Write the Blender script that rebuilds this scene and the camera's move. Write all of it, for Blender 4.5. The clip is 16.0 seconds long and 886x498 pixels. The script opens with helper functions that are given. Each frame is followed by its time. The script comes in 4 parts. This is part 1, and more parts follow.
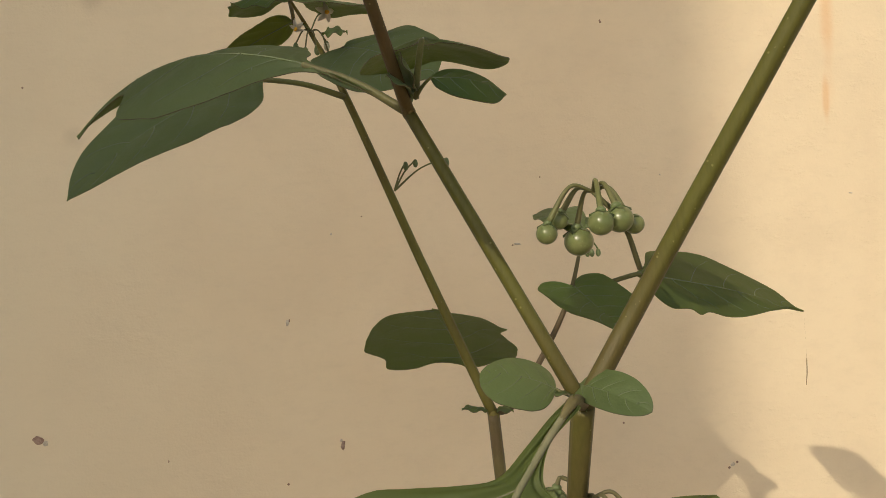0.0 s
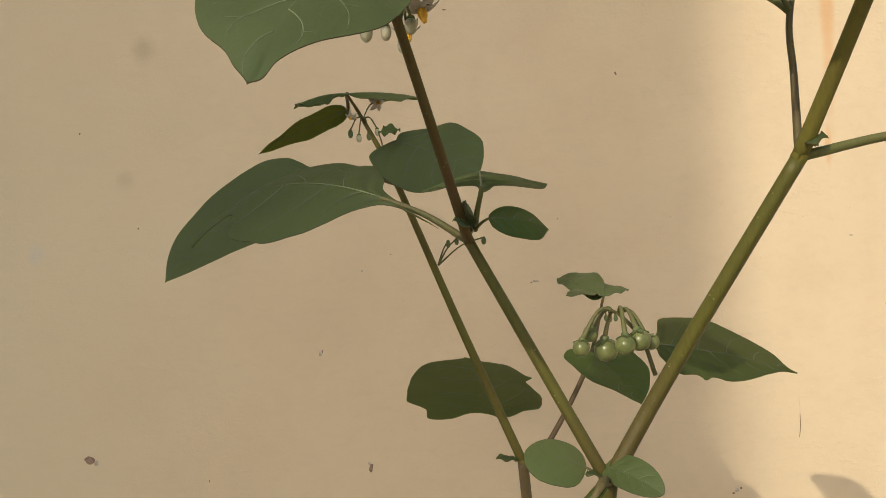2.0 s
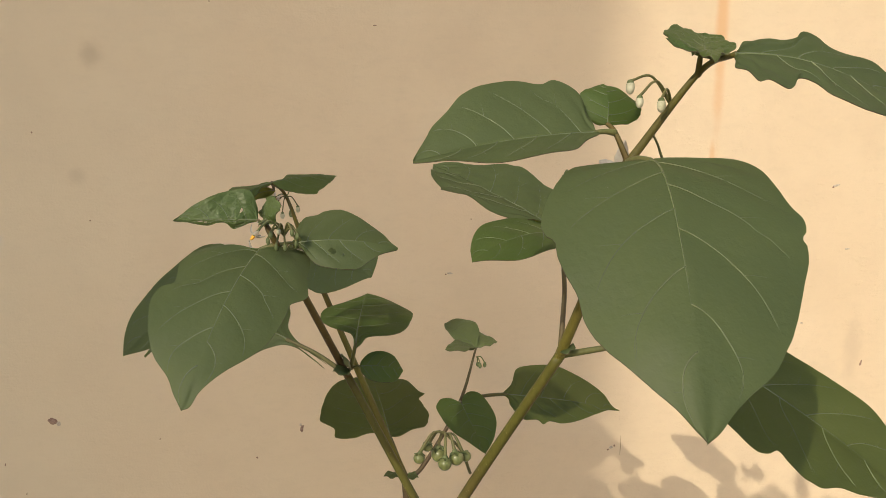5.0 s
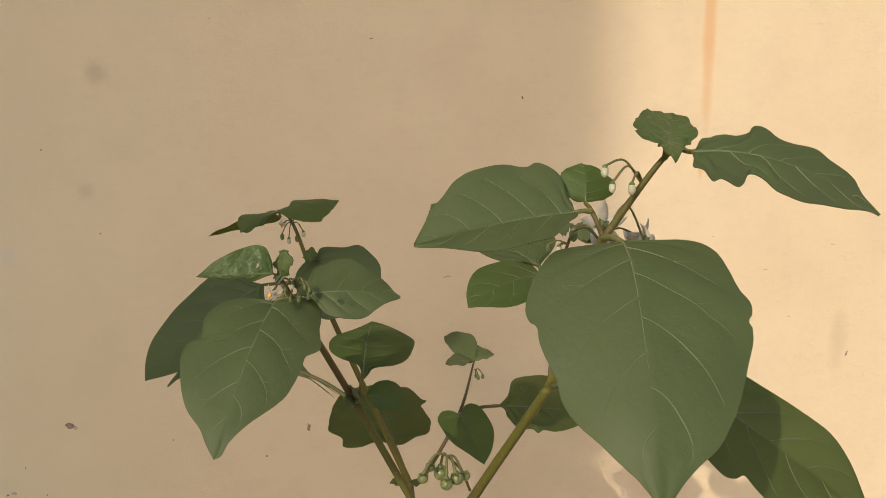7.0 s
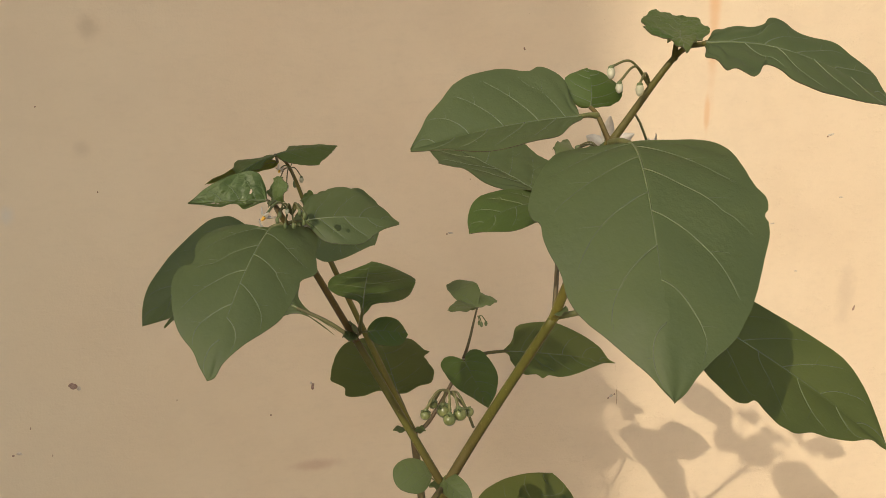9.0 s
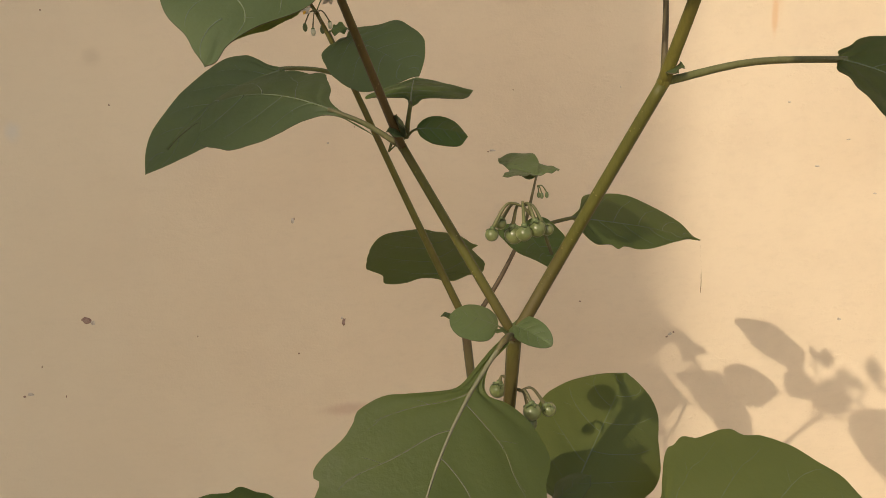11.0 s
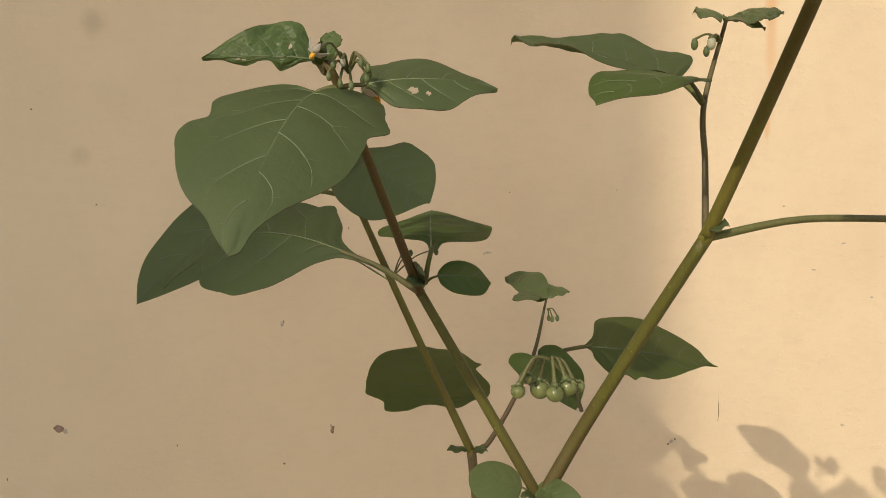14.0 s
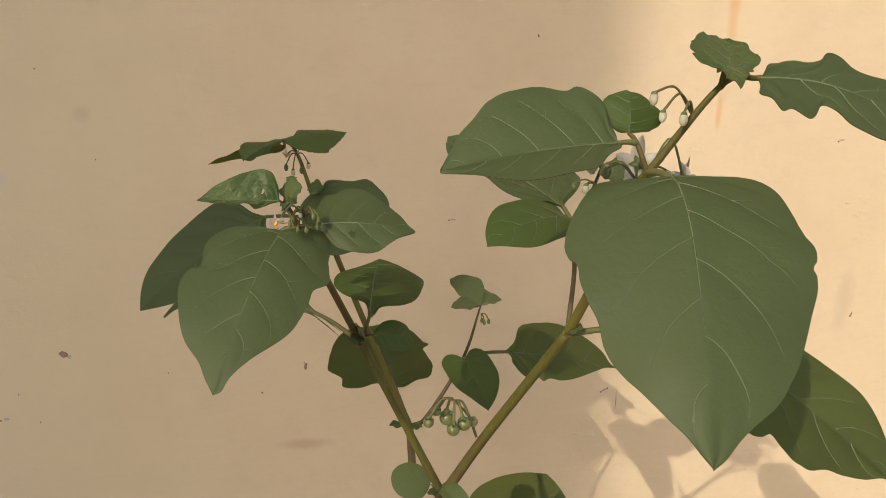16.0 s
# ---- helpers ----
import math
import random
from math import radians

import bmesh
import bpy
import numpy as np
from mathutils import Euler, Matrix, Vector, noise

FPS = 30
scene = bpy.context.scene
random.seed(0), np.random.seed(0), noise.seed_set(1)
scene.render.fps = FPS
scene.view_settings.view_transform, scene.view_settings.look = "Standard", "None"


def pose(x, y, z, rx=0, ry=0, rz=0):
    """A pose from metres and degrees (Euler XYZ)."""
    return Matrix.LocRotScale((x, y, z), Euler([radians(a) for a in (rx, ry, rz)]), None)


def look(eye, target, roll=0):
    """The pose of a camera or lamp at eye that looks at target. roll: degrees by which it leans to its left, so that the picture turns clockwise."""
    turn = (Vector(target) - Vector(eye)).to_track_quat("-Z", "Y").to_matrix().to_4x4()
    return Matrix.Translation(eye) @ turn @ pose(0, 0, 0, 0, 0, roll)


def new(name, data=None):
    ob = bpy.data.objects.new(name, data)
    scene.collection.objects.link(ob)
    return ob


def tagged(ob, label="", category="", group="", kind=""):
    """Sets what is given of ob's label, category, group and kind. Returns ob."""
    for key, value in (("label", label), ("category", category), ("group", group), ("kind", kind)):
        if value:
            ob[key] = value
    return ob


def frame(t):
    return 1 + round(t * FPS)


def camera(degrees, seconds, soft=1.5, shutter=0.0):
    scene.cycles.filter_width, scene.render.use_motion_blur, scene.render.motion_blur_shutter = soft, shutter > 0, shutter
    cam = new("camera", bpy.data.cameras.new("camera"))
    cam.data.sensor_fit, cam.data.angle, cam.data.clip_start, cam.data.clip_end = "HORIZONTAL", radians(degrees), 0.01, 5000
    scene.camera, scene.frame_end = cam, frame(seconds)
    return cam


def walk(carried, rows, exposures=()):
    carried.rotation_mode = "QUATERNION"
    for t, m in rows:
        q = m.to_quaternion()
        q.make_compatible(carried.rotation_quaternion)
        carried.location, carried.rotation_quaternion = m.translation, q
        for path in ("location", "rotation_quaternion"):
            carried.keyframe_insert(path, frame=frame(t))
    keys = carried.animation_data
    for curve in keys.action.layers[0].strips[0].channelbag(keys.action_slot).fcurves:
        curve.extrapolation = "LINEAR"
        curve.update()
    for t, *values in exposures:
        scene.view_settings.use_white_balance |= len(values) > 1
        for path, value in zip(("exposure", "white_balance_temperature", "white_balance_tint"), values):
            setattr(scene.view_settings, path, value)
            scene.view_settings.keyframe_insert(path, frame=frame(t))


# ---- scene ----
cam = camera(63.6, 16.0, 0.8)
PATH = [
    (0, (0.009, -0.017, 0.501), (0.205, 1.973, 0.461), -3.4),
    (0.5, (0.002, -0.021, 0.498), (0.182, 1.969, 0.432), -2.8),
    (1, (0.0, -0.023, 0.497), (0.183, 1.966, 0.409), -2.4),
    (1.5, (-0.008, -0.039, 0.512), (0.176, 1.952, 0.466), -2.5),
    (2, (-0.01, -0.065, 0.539), (0.163, 1.928, 0.508), -2.8),
    (2.5, (-0.013, -0.086, 0.562), (0.157, 1.904, 0.468), -2.8),
    (3, (-0.004, -0.106, 0.582), (0.159, 1.885, 0.49), -3.2),
    (3.5, (-0.011, -0.126, 0.617), (0.18, 1.861, 0.484), -2.4),
    (4, (-0.008, -0.141, 0.634), (0.215, 1.838, 0.45), -1.6),
    (4.5, (0.002, -0.148, 0.637), (0.273, 1.813, 0.351), -0.8),
    (5, (0.019, -0.161, 0.659), (0.311, 1.792, 0.339), -0.5),
    (5.2, (0.02, -0.164, 0.661), (0.309, 1.787, 0.332), -0.3),
    (7.3, (0.014, -0.186, 0.697), (0.307, 1.752, 0.296), -1.5),
    (7.5, (0.007, -0.183, 0.687), (0.303, 1.744, 0.242), -0.7),
    (8, (0.012, -0.185, 0.684), (0.315, 1.745, 0.253), -2.0),
    (8.5, (0.014, -0.184, 0.669), (0.304, 1.746, 0.228), -1.7),
    (9, (0.018, -0.179, 0.671), (0.297, 1.75, 0.223), -2.2),
    (9.5, (0.008, -0.179, 0.638), (0.266, 1.744, 0.154), -1.8),
    (10, (0.008, -0.176, 0.586), (0.208, 1.753, 0.096), -2.6),
    (10.2, (0.008, -0.164, 0.58), (0.198, 1.763, 0.081), -3.9),
    (12.3, (-0.006, -0.1, 0.54), (0.24, 1.861, 0.233), -2.6),
    (12.5, (-0.006, -0.098, 0.556), (0.229, 1.864, 0.249), -3.2),
    (13, (0.002, -0.076, 0.574), (0.288, 1.873, 0.224), -3.9),
    (13.5, (-0.009, -0.082, 0.572), (0.267, 1.874, 0.259), -3.5),
    (14, (-0.008, -0.091, 0.588), (0.27, 1.876, 0.355), -2.7),
    (14.5, (-0.005, -0.117, 0.625), (0.24, 1.849, 0.353), -1.7),
    (15, (0.0, -0.135, 0.658), (0.265, 1.811, 0.277), -0.5),
    (15.5, (0.015, -0.155, 0.702), (0.296, 1.774, 0.255), -0.1),
    (16, (0.01, -0.163, 0.685), (0.306, 1.745, 0.163), 1.0),
]
walk(cam, [(t, look(eye, target, roll)) for t, eye, target, roll in PATH],
     [(0.0, -0.05, 6500, 7), (3.2, -0.05, 6500, 8), (4.2, -0.05, 6500, 12), (4.5, -0.05, 6500, 12), (5.0, 0.06, 6500, 11), (7.3, -0.03, 6560, 11),
      (10.2, -0.05, 6650, 13), (12.5, -0.05, 6650, 11), (14.5, -0.05, 6550, 10), (15.0, -0.02, 6500, 11), (15.5, 0.01, 6500, 13), (16.0, -0.05, 6550, 12)])
SKY_STRENGTH, SUN_STRENGTH = 0.158, 2.5
WALL_A, WALL_B, WALL_C = (0.745, 0.62, 0.42), (0.71, 0.58, 0.385), (0.65, 0.53, 0.36)

# ---- sky, sun ----
GROUND = -0.10
WALL_Y = 0.70
SUN_WAY = Vector((0.528, 0.646, -0.533))
world = bpy.data.worlds.new("hazy_sky")
scene.world = world
world.use_nodes = True
wn = world.node_tree
sky = wn.nodes.new("ShaderNodeTexSky")
sky.sky_type = "NISHITA"
sky.sun_disc = False
sky.sun_elevation = radians(32.4)
sky.sun_rotation = radians(220)
sky.dust_density = 4.0
sky.air_density = 1.0
wn.links.new(sky.outputs["Color"], wn.nodes["Background"].inputs["Color"])
wn.nodes["Background"].inputs["Strength"].default_value = SKY_STRENGTH
lamp = bpy.data.lights.new("sun", "SUN")
lamp.energy, lamp.angle, lamp.color = SUN_STRENGTH, radians(0.42), (1.0, 0.86, 0.68)
new("sun", lamp).matrix_world = look(-SUN_WAY * 12, (0, 0, 0))


# ---- materials ----
class Nodes:
    """A small writer of node materials."""

    def __init__(self, name):
        self.mat = bpy.data.materials.new(name)
        self.mat.use_nodes = True
        self.tree = self.mat.node_tree
        self.shader = self.tree.nodes["Principled BSDF"]
        self.out = self.tree.nodes["Material Output"]

    def add(self, kind, **values):
        node = self.tree.nodes.new(kind)
        for key, value in values.items():
            setattr(node, key, value)
        return node

    def link(self, a, b):
        self.tree.links.new(a, b)

    def place(self, space="Object", scale=(1, 1, 1), move=(0, 0, 0)):
        co = self.add("ShaderNodeTexCoord")
        m = self.add("ShaderNodeMapping")
        m.inputs["Scale"].default_value, m.inputs["Location"].default_value = scale, move
        self.link(co.outputs[space], m.inputs["Vector"])
        return m.outputs["Vector"]

    def noise(self, where, scale, detail=4.0, rough=0.6):
        n = self.add("ShaderNodeTexNoise")
        n.inputs["Scale"].default_value, n.inputs["Detail"].default_value = scale, detail
        n.inputs["Roughness"].default_value = rough
        self.link(where, n.inputs["Vector"])
        return n.outputs["Fac"]

    def cells(self, where, scale, feature="F1"):
        n = self.add("ShaderNodeTexVoronoi", feature=feature)
        n.inputs["Scale"].default_value = scale
        self.link(where, n.inputs["Vector"])
        return n.outputs["Distance"]

    def ramp(self, value, a, b, lo=0.0, hi=1.0):
        r = self.add("ShaderNodeMapRange", interpolation_type="SMOOTHSTEP")
        for key, v in (("From Min", a), ("From Max", b), ("To Min", lo), ("To Max", hi)):
            r.inputs[key].default_value = v
        self.link(value, r.inputs["Value"])
        return r.outputs["Result"]

    def math(self, how, a, b):
        m = self.add("ShaderNodeMath", operation=how)
        for socket, v in zip(m.inputs, (a, b)):
            if isinstance(v, (int, float)):
                socket.default_value = v
            else:
                self.link(v, socket)
        return m.outputs[0]

    def mix(self, fac, a, b, blend="MIX"):
        m = self.add("ShaderNodeMix", data_type="RGBA", blend_type=blend)
        for socket, v in ((m.inputs["Factor"], fac), (m.inputs[6], a), (m.inputs[7], b)):
            if isinstance(v, (int, float)):
                socket.default_value = v
            elif isinstance(v, tuple):
                socket.default_value = (*v, 1)
            else:
                self.link(v, socket)
        return m.outputs[2]

    def bump(self, height, distance, strength=1.0, below=None):
        b = self.add("ShaderNodeBump")
        b.inputs["Distance"].default_value, b.inputs["Strength"].default_value = distance, strength
        self.link(height, b.inputs["Height"])
        if below is not None:
            self.link(below, b.inputs["Normal"])
        return b.outputs["Normal"]

    def set(self, color=None, rough=None, normal=None, **more):
        for key, v in (("Base Color", color), ("Roughness", rough), ("Normal", normal), *more.items()):
            if v is None:
                continue
            socket = self.shader.inputs[key.replace("_", " ")]
            if isinstance(v, tuple):
                socket.default_value = (*v, 1)
            elif isinstance(v, (int, float)):
                socket.default_value = v
            else:
                self.link(v, socket)
        return self

    def random(self):
        return self.add("ShaderNodeObjectInfo").outputs["Random"]

    def translucent(self, color, amount):
        t = self.add("ShaderNodeBsdfTranslucent")
        if isinstance(color, tuple):
            t.inputs["Color"].default_value = (*color, 1)
        else:
            self.link(color, t.inputs["Color"])
        m = self.add("ShaderNodeMixShader")
        m.inputs["Fac"].default_value = amount
        self.link(self.shader.outputs[0], m.inputs[1])
        self.link(t.outputs[0], m.inputs[2])
        self.link(m.outputs[0], self.out.inputs["Surface"])
        return self


def wall_paint():
    n = Nodes("cream_wall_paint")
    p = n.place()
    tone = n.noise(p, 3.0, 3.0)
    blotch = n.noise(p, 14.0, 4.0, 0.65)
    color = n.mix(n.ramp(tone, 0.35, 0.7), WALL_A, WALL_B)
    color = n.mix(n.ramp(blotch, 0.42, 0.75, 0.0, 0.35), color, WALL_C)
    strokes = n.noise(n.place(scale=(0.65, 1.0, 1.5)), 95.0, 5.0, 0.7)
    color = n.mix(n.ramp(strokes, 0.45, 0.72, 0.0, 0.13), color, tuple(c * 0.86 for c in WALL_C))
    # fine grey dust and tiny specks
    speck = n.ramp(n.cells(p, 60.0), 0.02, 0.04, 0.25, 0.0)
    keep = n.ramp(n.noise(p, 22.0, 1.0), 0.66, 0.68)
    color = n.mix(n.math("MULTIPLY", speck, keep), color, (0.27, 0.20, 0.13))
    co = n.add("ShaderNodeSeparateXYZ")
    n.link(p, co.inputs[0])
    x, z = co.outputs["X"], co.outputs["Z"]

    def blob(cx, cz, rx, rz, soft, wobble, ragged=1.1):
        dx = n.math("DIVIDE", n.math("SUBTRACT", x, cx), rx)
        dz = n.math("DIVIDE", n.math("SUBTRACT", z, cz), rz)
        d = n.math("SQRT", n.math("ADD", n.math("MULTIPLY", dx, dx), n.math("MULTIPLY", dz, dz)), 0.0)
        d = n.math("ADD", d, n.math("MULTIPLY", n.math("SUBTRACT", n.noise(p, wobble, 4.0), 0.5), ragged))
        return n.ramp(d, 1.0 - soft, 1.0, 1.0, 0.0)

    # greyer towards the shaded end: lens shading and white balance put into the colour
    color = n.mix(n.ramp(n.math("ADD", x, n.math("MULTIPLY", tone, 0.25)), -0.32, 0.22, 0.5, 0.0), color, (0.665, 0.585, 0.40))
    # rust-coloured run-down, red-brown smear, grey smudges and a faint blue scuff
    color = n.mix(n.math("MULTIPLY", blob(0.502, 0.86, 0.0125, 0.28, 0.7, 16.0, 0.6), 0.52), color, (0.66, 0.32, 0.10))
    color = n.mix(n.math("MULTIPLY", blob(0.497, 0.62, 0.006, 0.04, 0.8, 16.0), 0.45), color, (0.66, 0.34, 0.11))
    color = n.mix(n.math("MULTIPLY", blob(-0.036, 0.186, 0.05, 0.011, 0.9, 30.0), 0.38), color, (0.46, 0.25, 0.17))
    color = n.mix(n.math("MULTIPLY", blob(-0.244, 0.75, 0.018, 0.022, 0.95, 30.0), 0.4), color, (0.40, 0.31, 0.20))
    color = n.mix(n.math("MULTIPLY", blob(-0.269, 0.615, 0.014, 0.014, 0.95, 30.0), 0.22), color, (0.40, 0.31, 0.20))
    color = n.mix(n.math("MULTIPLY", blob(-0.361, 0.543, 0.012, 0.016, 0.95, 40.0), 0.35), color, (0.55, 0.58, 0.56))
    color = n.mix(n.math("MULTIPLY", blob(0.72, 0.36, 0.02, 0.07, 0.9, 40.0), 0.3), color, (0.46, 0.36, 0.25))
    # trowelled plaster under the paint, rougher where the coat is thin
    rough_side = n.ramp(x, 0.1, 0.5, 0.45, 1.0)
    ripple = n.noise(p, 22.0, 5.0, 0.6)
    dents = n.ramp(n.noise(n.place(scale=(0.75, 1.0, 1.5)), 75.0, 4.0, 0.6), 0.52, 0.84)
    scabs = n.ramp(n.noise(n.place(scale=(0.7, 1.0, 1.5), move=(3.1, 0.0, 1.7)), 46.0, 5.0, 0.65), 0.60, 0.80)
    brushed = n.noise(n.place(scale=(0.22, 1.0, 1.9)), 150.0, 4.0, 0.6)
    grain = n.noise(p, 420.0, 3.0, 0.6)
    n1 = n.bump(ripple, 0.0026, 0.5)
    n2 = n.bump(n.math("MULTIPLY", dents, rough_side), 0.0010, 0.65, n1)
    n3 = n.bump(n.math("MULTIPLY", scabs, rough_side), 0.0005, 0.6, n2)
    n3 = n.bump(brushed, 0.0003, 0.4, n3)
    n4 = n.bump(grain, 0.0005, 0.5, n3)
    n.set(color, 0.72, n4)
    n.shader.inputs["Specular IOR Level"].default_value = 0.3
    return n.mat


def leaf_green(name, dark, light, bright, sheen=0.60, glow=0.42, mesh=0.06, cell=420.0, puff=0.00004):
    n = Nodes(name)
    p = n.place()
    tone = n.noise(p, 35.0, 3.0)
    color = n.mix(n.ramp(tone, 0.3, 0.72), dark, light)
    color = n.mix(n.ramp(n.random(), 0.0, 1.0, 0.0, 0.4), color, bright)
    warp = n.mix(0.004, p, n.add("ShaderNodeTexNoise").outputs["Color"])
    net = n.ramp(n.cells(warp, cell, "DISTANCE_TO_EDGE"), 0.0, 0.16, 1.0, 0.0)
    color = n.mix(n.math("MULTIPLY", net, mesh), color, bright)
    dust = n.ramp(n.cells(p, 260.0), 0.02, 0.075, 1.0, 0.0)
    some = n.ramp(n.noise(p, 150.0, 1.0), 0.58, 0.62)
    color = n.mix(n.math("MULTIPLY", n.math("MULTIPLY", dust, some), 0.55), color, (0.34, 0.36, 0.26))
    worn = n.ramp(n.noise(p, 90.0, 4.0, 0.7), 0.66, 0.78, 0.0, 0.3)
    color = n.mix(worn, color, (0.14, 0.13, 0.05))
    n0 = n.bump(net, puff, 0.4)
    n1 = n.bump(n.noise(p, 140.0, 4.0, 0.6), 0.0010, 0.75, n0)
    n2 = n.bump(n.noise(p, 600.0, 2.0), 0.00012, 0.4, n1)
    rough = n.ramp(n.noise(p, 70.0, 3.0), 0.3, 0.7, sheen - 0.06, sheen + 0.12)
    n.set(color, rough, n2)
    n.shader.inputs["Specular IOR Level"].default_value = 0.5
    through_color = n.mix(0.65, color, (0.33, 0.40, 0.05))
    return n.translucent(through_color, glow).mat


def stem_skin(name, green, brown, dots):
    n = Nodes(name)
    p = n.place()
    long_way = n.place(scale=(1.0, 1.0, 0.25))
    color = n.mix(n.ramp(n.noise(p, 16.0, 3.0), 0.40, 0.66), green, brown)
    fibre = n.noise(long_way, 900.0, 3.0)
    color = n.mix(n.ramp(fibre, 0.35, 0.75, 0.0, 0.35), color, tuple(c * 0.55 for c in green))
    dot = n.ramp(n.cells(p, 480.0), 0.10, 0.20, dots * 0.6, 0.0)
    some = n.ramp(n.noise(p, 210.0, 1.0), 0.55, 0.6)
    color = n.mix(n.math("MULTIPLY", dot, some), color, (0.42, 0.40, 0.16))
    n.set(color, 0.5, n.bump(fibre, 0.0003, 0.6))
    n.shader.inputs["Specular IOR Level"].default_value = 0.28
    return n.mat


def plain(name, a, b, rough, scale=120.0, depth=0.0003, glow=0.0):
    n = Nodes(name)
    p = n.place()
    v = n.noise(p, scale, 4.0)
    n.set(n.mix(n.ramp(v, 0.3, 0.7), a, b), rough, n.bump(v, depth, 0.5))
    return (n.translucent(b, glow) if glow else n).mat


def berry_skin():
    n = Nodes("unripe_berry_skin")
    p = n.place()
    v = n.noise(p, 260.0, 3.0)
    color = n.mix(n.ramp(v, 0.35, 0.7), (0.125, 0.152, 0.050), (0.180, 0.200, 0.075))
    fleck = n.ramp(n.cells(p, 900.0), 0.12, 0.22, 0.45, 0.0)
    n.set(n.mix(fleck, color, (0.24, 0.27, 0.11)), 0.28)
    n.shader.inputs["Subsurface Weight"].default_value = 0.12
    n.shader.inputs["Subsurface Radius"].default_value = (0.002, 0.003, 0.001)
    return n.mat


def soil():
    n = Nodes("dry_earth")
    p = n.place()
    color = n.mix(n.ramp(n.noise(p, 2.0, 5.0), 0.35, 0.7), (0.42, 0.34, 0.25), (0.35, 0.28, 0.20))
    color = n.mix(n.ramp(n.noise(p, 45.0, 5.0), 0.4, 0.7), color, (0.48, 0.40, 0.30))
    n1 = n.bump(n.noise(p, 30.0, 6.0, 0.7), 0.02, 0.8)
    n.set(color, 0.95, n1)
    return n.mat


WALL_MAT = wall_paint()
LEAF = leaf_green("nightshade_leaf", (0.087, 0.124, 0.047), (0.103, 0.143, 0.054), (0.117, 0.156, 0.058))
DEEP = leaf_green("deep_green_leaf", (0.073, 0.126, 0.027), (0.086, 0.143, 0.032), (0.105, 0.160, 0.037), 0.50, 0.40)
OLIVE = leaf_green("olive_green_leaf", (0.096, 0.128, 0.033), (0.111, 0.143, 0.037), (0.126, 0.155, 0.041), 0.52, 0.48)
THIN = leaf_green("thin_yellow_green_leaf", (0.13, 0.16, 0.040), (0.16, 0.185, 0.046), (0.18, 0.20, 0.05), 0.5, 0.58)
OLD = leaf_green("yellowing_old_leaf", (0.108, 0.135, 0.031), (0.128, 0.153, 0.036), (0.148, 0.168, 0.042), 0.54, 0.38)
YOUNG = leaf_green("young_nightshade_leaf", (0.085, 0.120, 0.042), (0.110, 0.150, 0.054), (0.14, 0.185, 0.07), 0.4, 0.28)
CRINKLED = leaf_green("crinkled_young_leaf", (0.070, 0.122, 0.028), (0.084, 0.140, 0.034), (0.135, 0.185, 0.065), 0.44, 0.34, 0.26, 330.0, 0.0003)
VEIN = plain("leaf_vein", (0.142, 0.180, 0.076), (0.185, 0.220, 0.098), 0.5)
DULL_VEIN = plain("dull_leaf_vein", (0.118, 0.148, 0.057), (0.145, 0.173, 0.069), 0.5)
MAUVE_VEIN = plain("mauve_leaf_vein", (0.160, 0.160, 0.080), (0.205, 0.190, 0.105), 0.5)
MARGIN = plain("purple_brown_leaf_edge", (0.075, 0.062, 0.022), (0.100, 0.075, 0.030), 0.6)

BRIGHT_STEM = stem_skin("olive_top_stem", (0.158, 0.146, 0.029), (0.122, 0.098, 0.026), 0.3)
GREEN_STEM = stem_skin("sunny_green_stem", (0.165, 0.150, 0.030), (0.140, 0.112, 0.030), 0.4)
STEM = stem_skin("green_stem", (0.103, 0.101, 0.020), (0.092, 0.071, 0.022), 0.5)
DARK_STEM = stem_skin("purple_brown_stem", (0.122, 0.096, 0.029), (0.098, 0.064, 0.026), 0.4)
PALE_STEM = stem_skin("pale_mauve_stem", (0.135, 0.115, 0.048), (0.120, 0.085, 0.046), 0.3)
BERRY = berry_skin()
SEPAL = plain("green_sepal", (0.085, 0.12, 0.035), (0.15, 0.185, 0.075), 0.5, 300.0)
BUD = plain("cream_bud", (0.40, 0.41, 0.26), (0.56, 0.55, 0.41), 0.6, 300.0, 0.0002)
PETAL = plain("white_petal", (0.56, 0.53, 0.45), (0.68, 0.65, 0.57), 0.6, 400.0, 0.0002, 0.3)
ANTHER = plain("yellow_anther", (0.72, 0.36, 0.03), (0.80, 0.50, 0.06), 0.55, 500.0)
CHIP = plain("bare_mortar", (0.20, 0.115, 0.080), (0.36, 0.25, 0.18), 0.9, 220.0, 0.001)
PALE_CHIP = plain("chipped_plaster", (0.42, 0.36, 0.27), (0.62, 0.54, 0.42), 0.9, 260.0, 0.001)
STRAW = plain("dry_straw", (0.20, 0.13, 0.06), (0.34, 0.24, 0.12), 0.8, 90.0)
SOIL = soil()
RENDER_COAT = plain("weathered_render", (0.42, 0.38, 0.32), (0.52, 0.47, 0.40), 0.9, 3.0, 0.004)


# ---- building helpers ----
def part(name, bm, material, parent=None, label="", smooth=True):
    me = bpy.data.meshes.new(name)
    bm.to_mesh(me)
    bm.free()
    me.materials.append(material)
    if smooth:
        me.shade_smooth()
    ob = new(name, me)
    ob.parent = parent
    if label:
        tagged(ob, label)
    return ob


def box(bm, lo, hi):
    made = bmesh.ops.create_cube(bm, size=1)["verts"]
    for v in made:
        v.co = [lo[i] + (v.co[i] + 0.5) * (hi[i] - lo[i]) for i in range(3)]


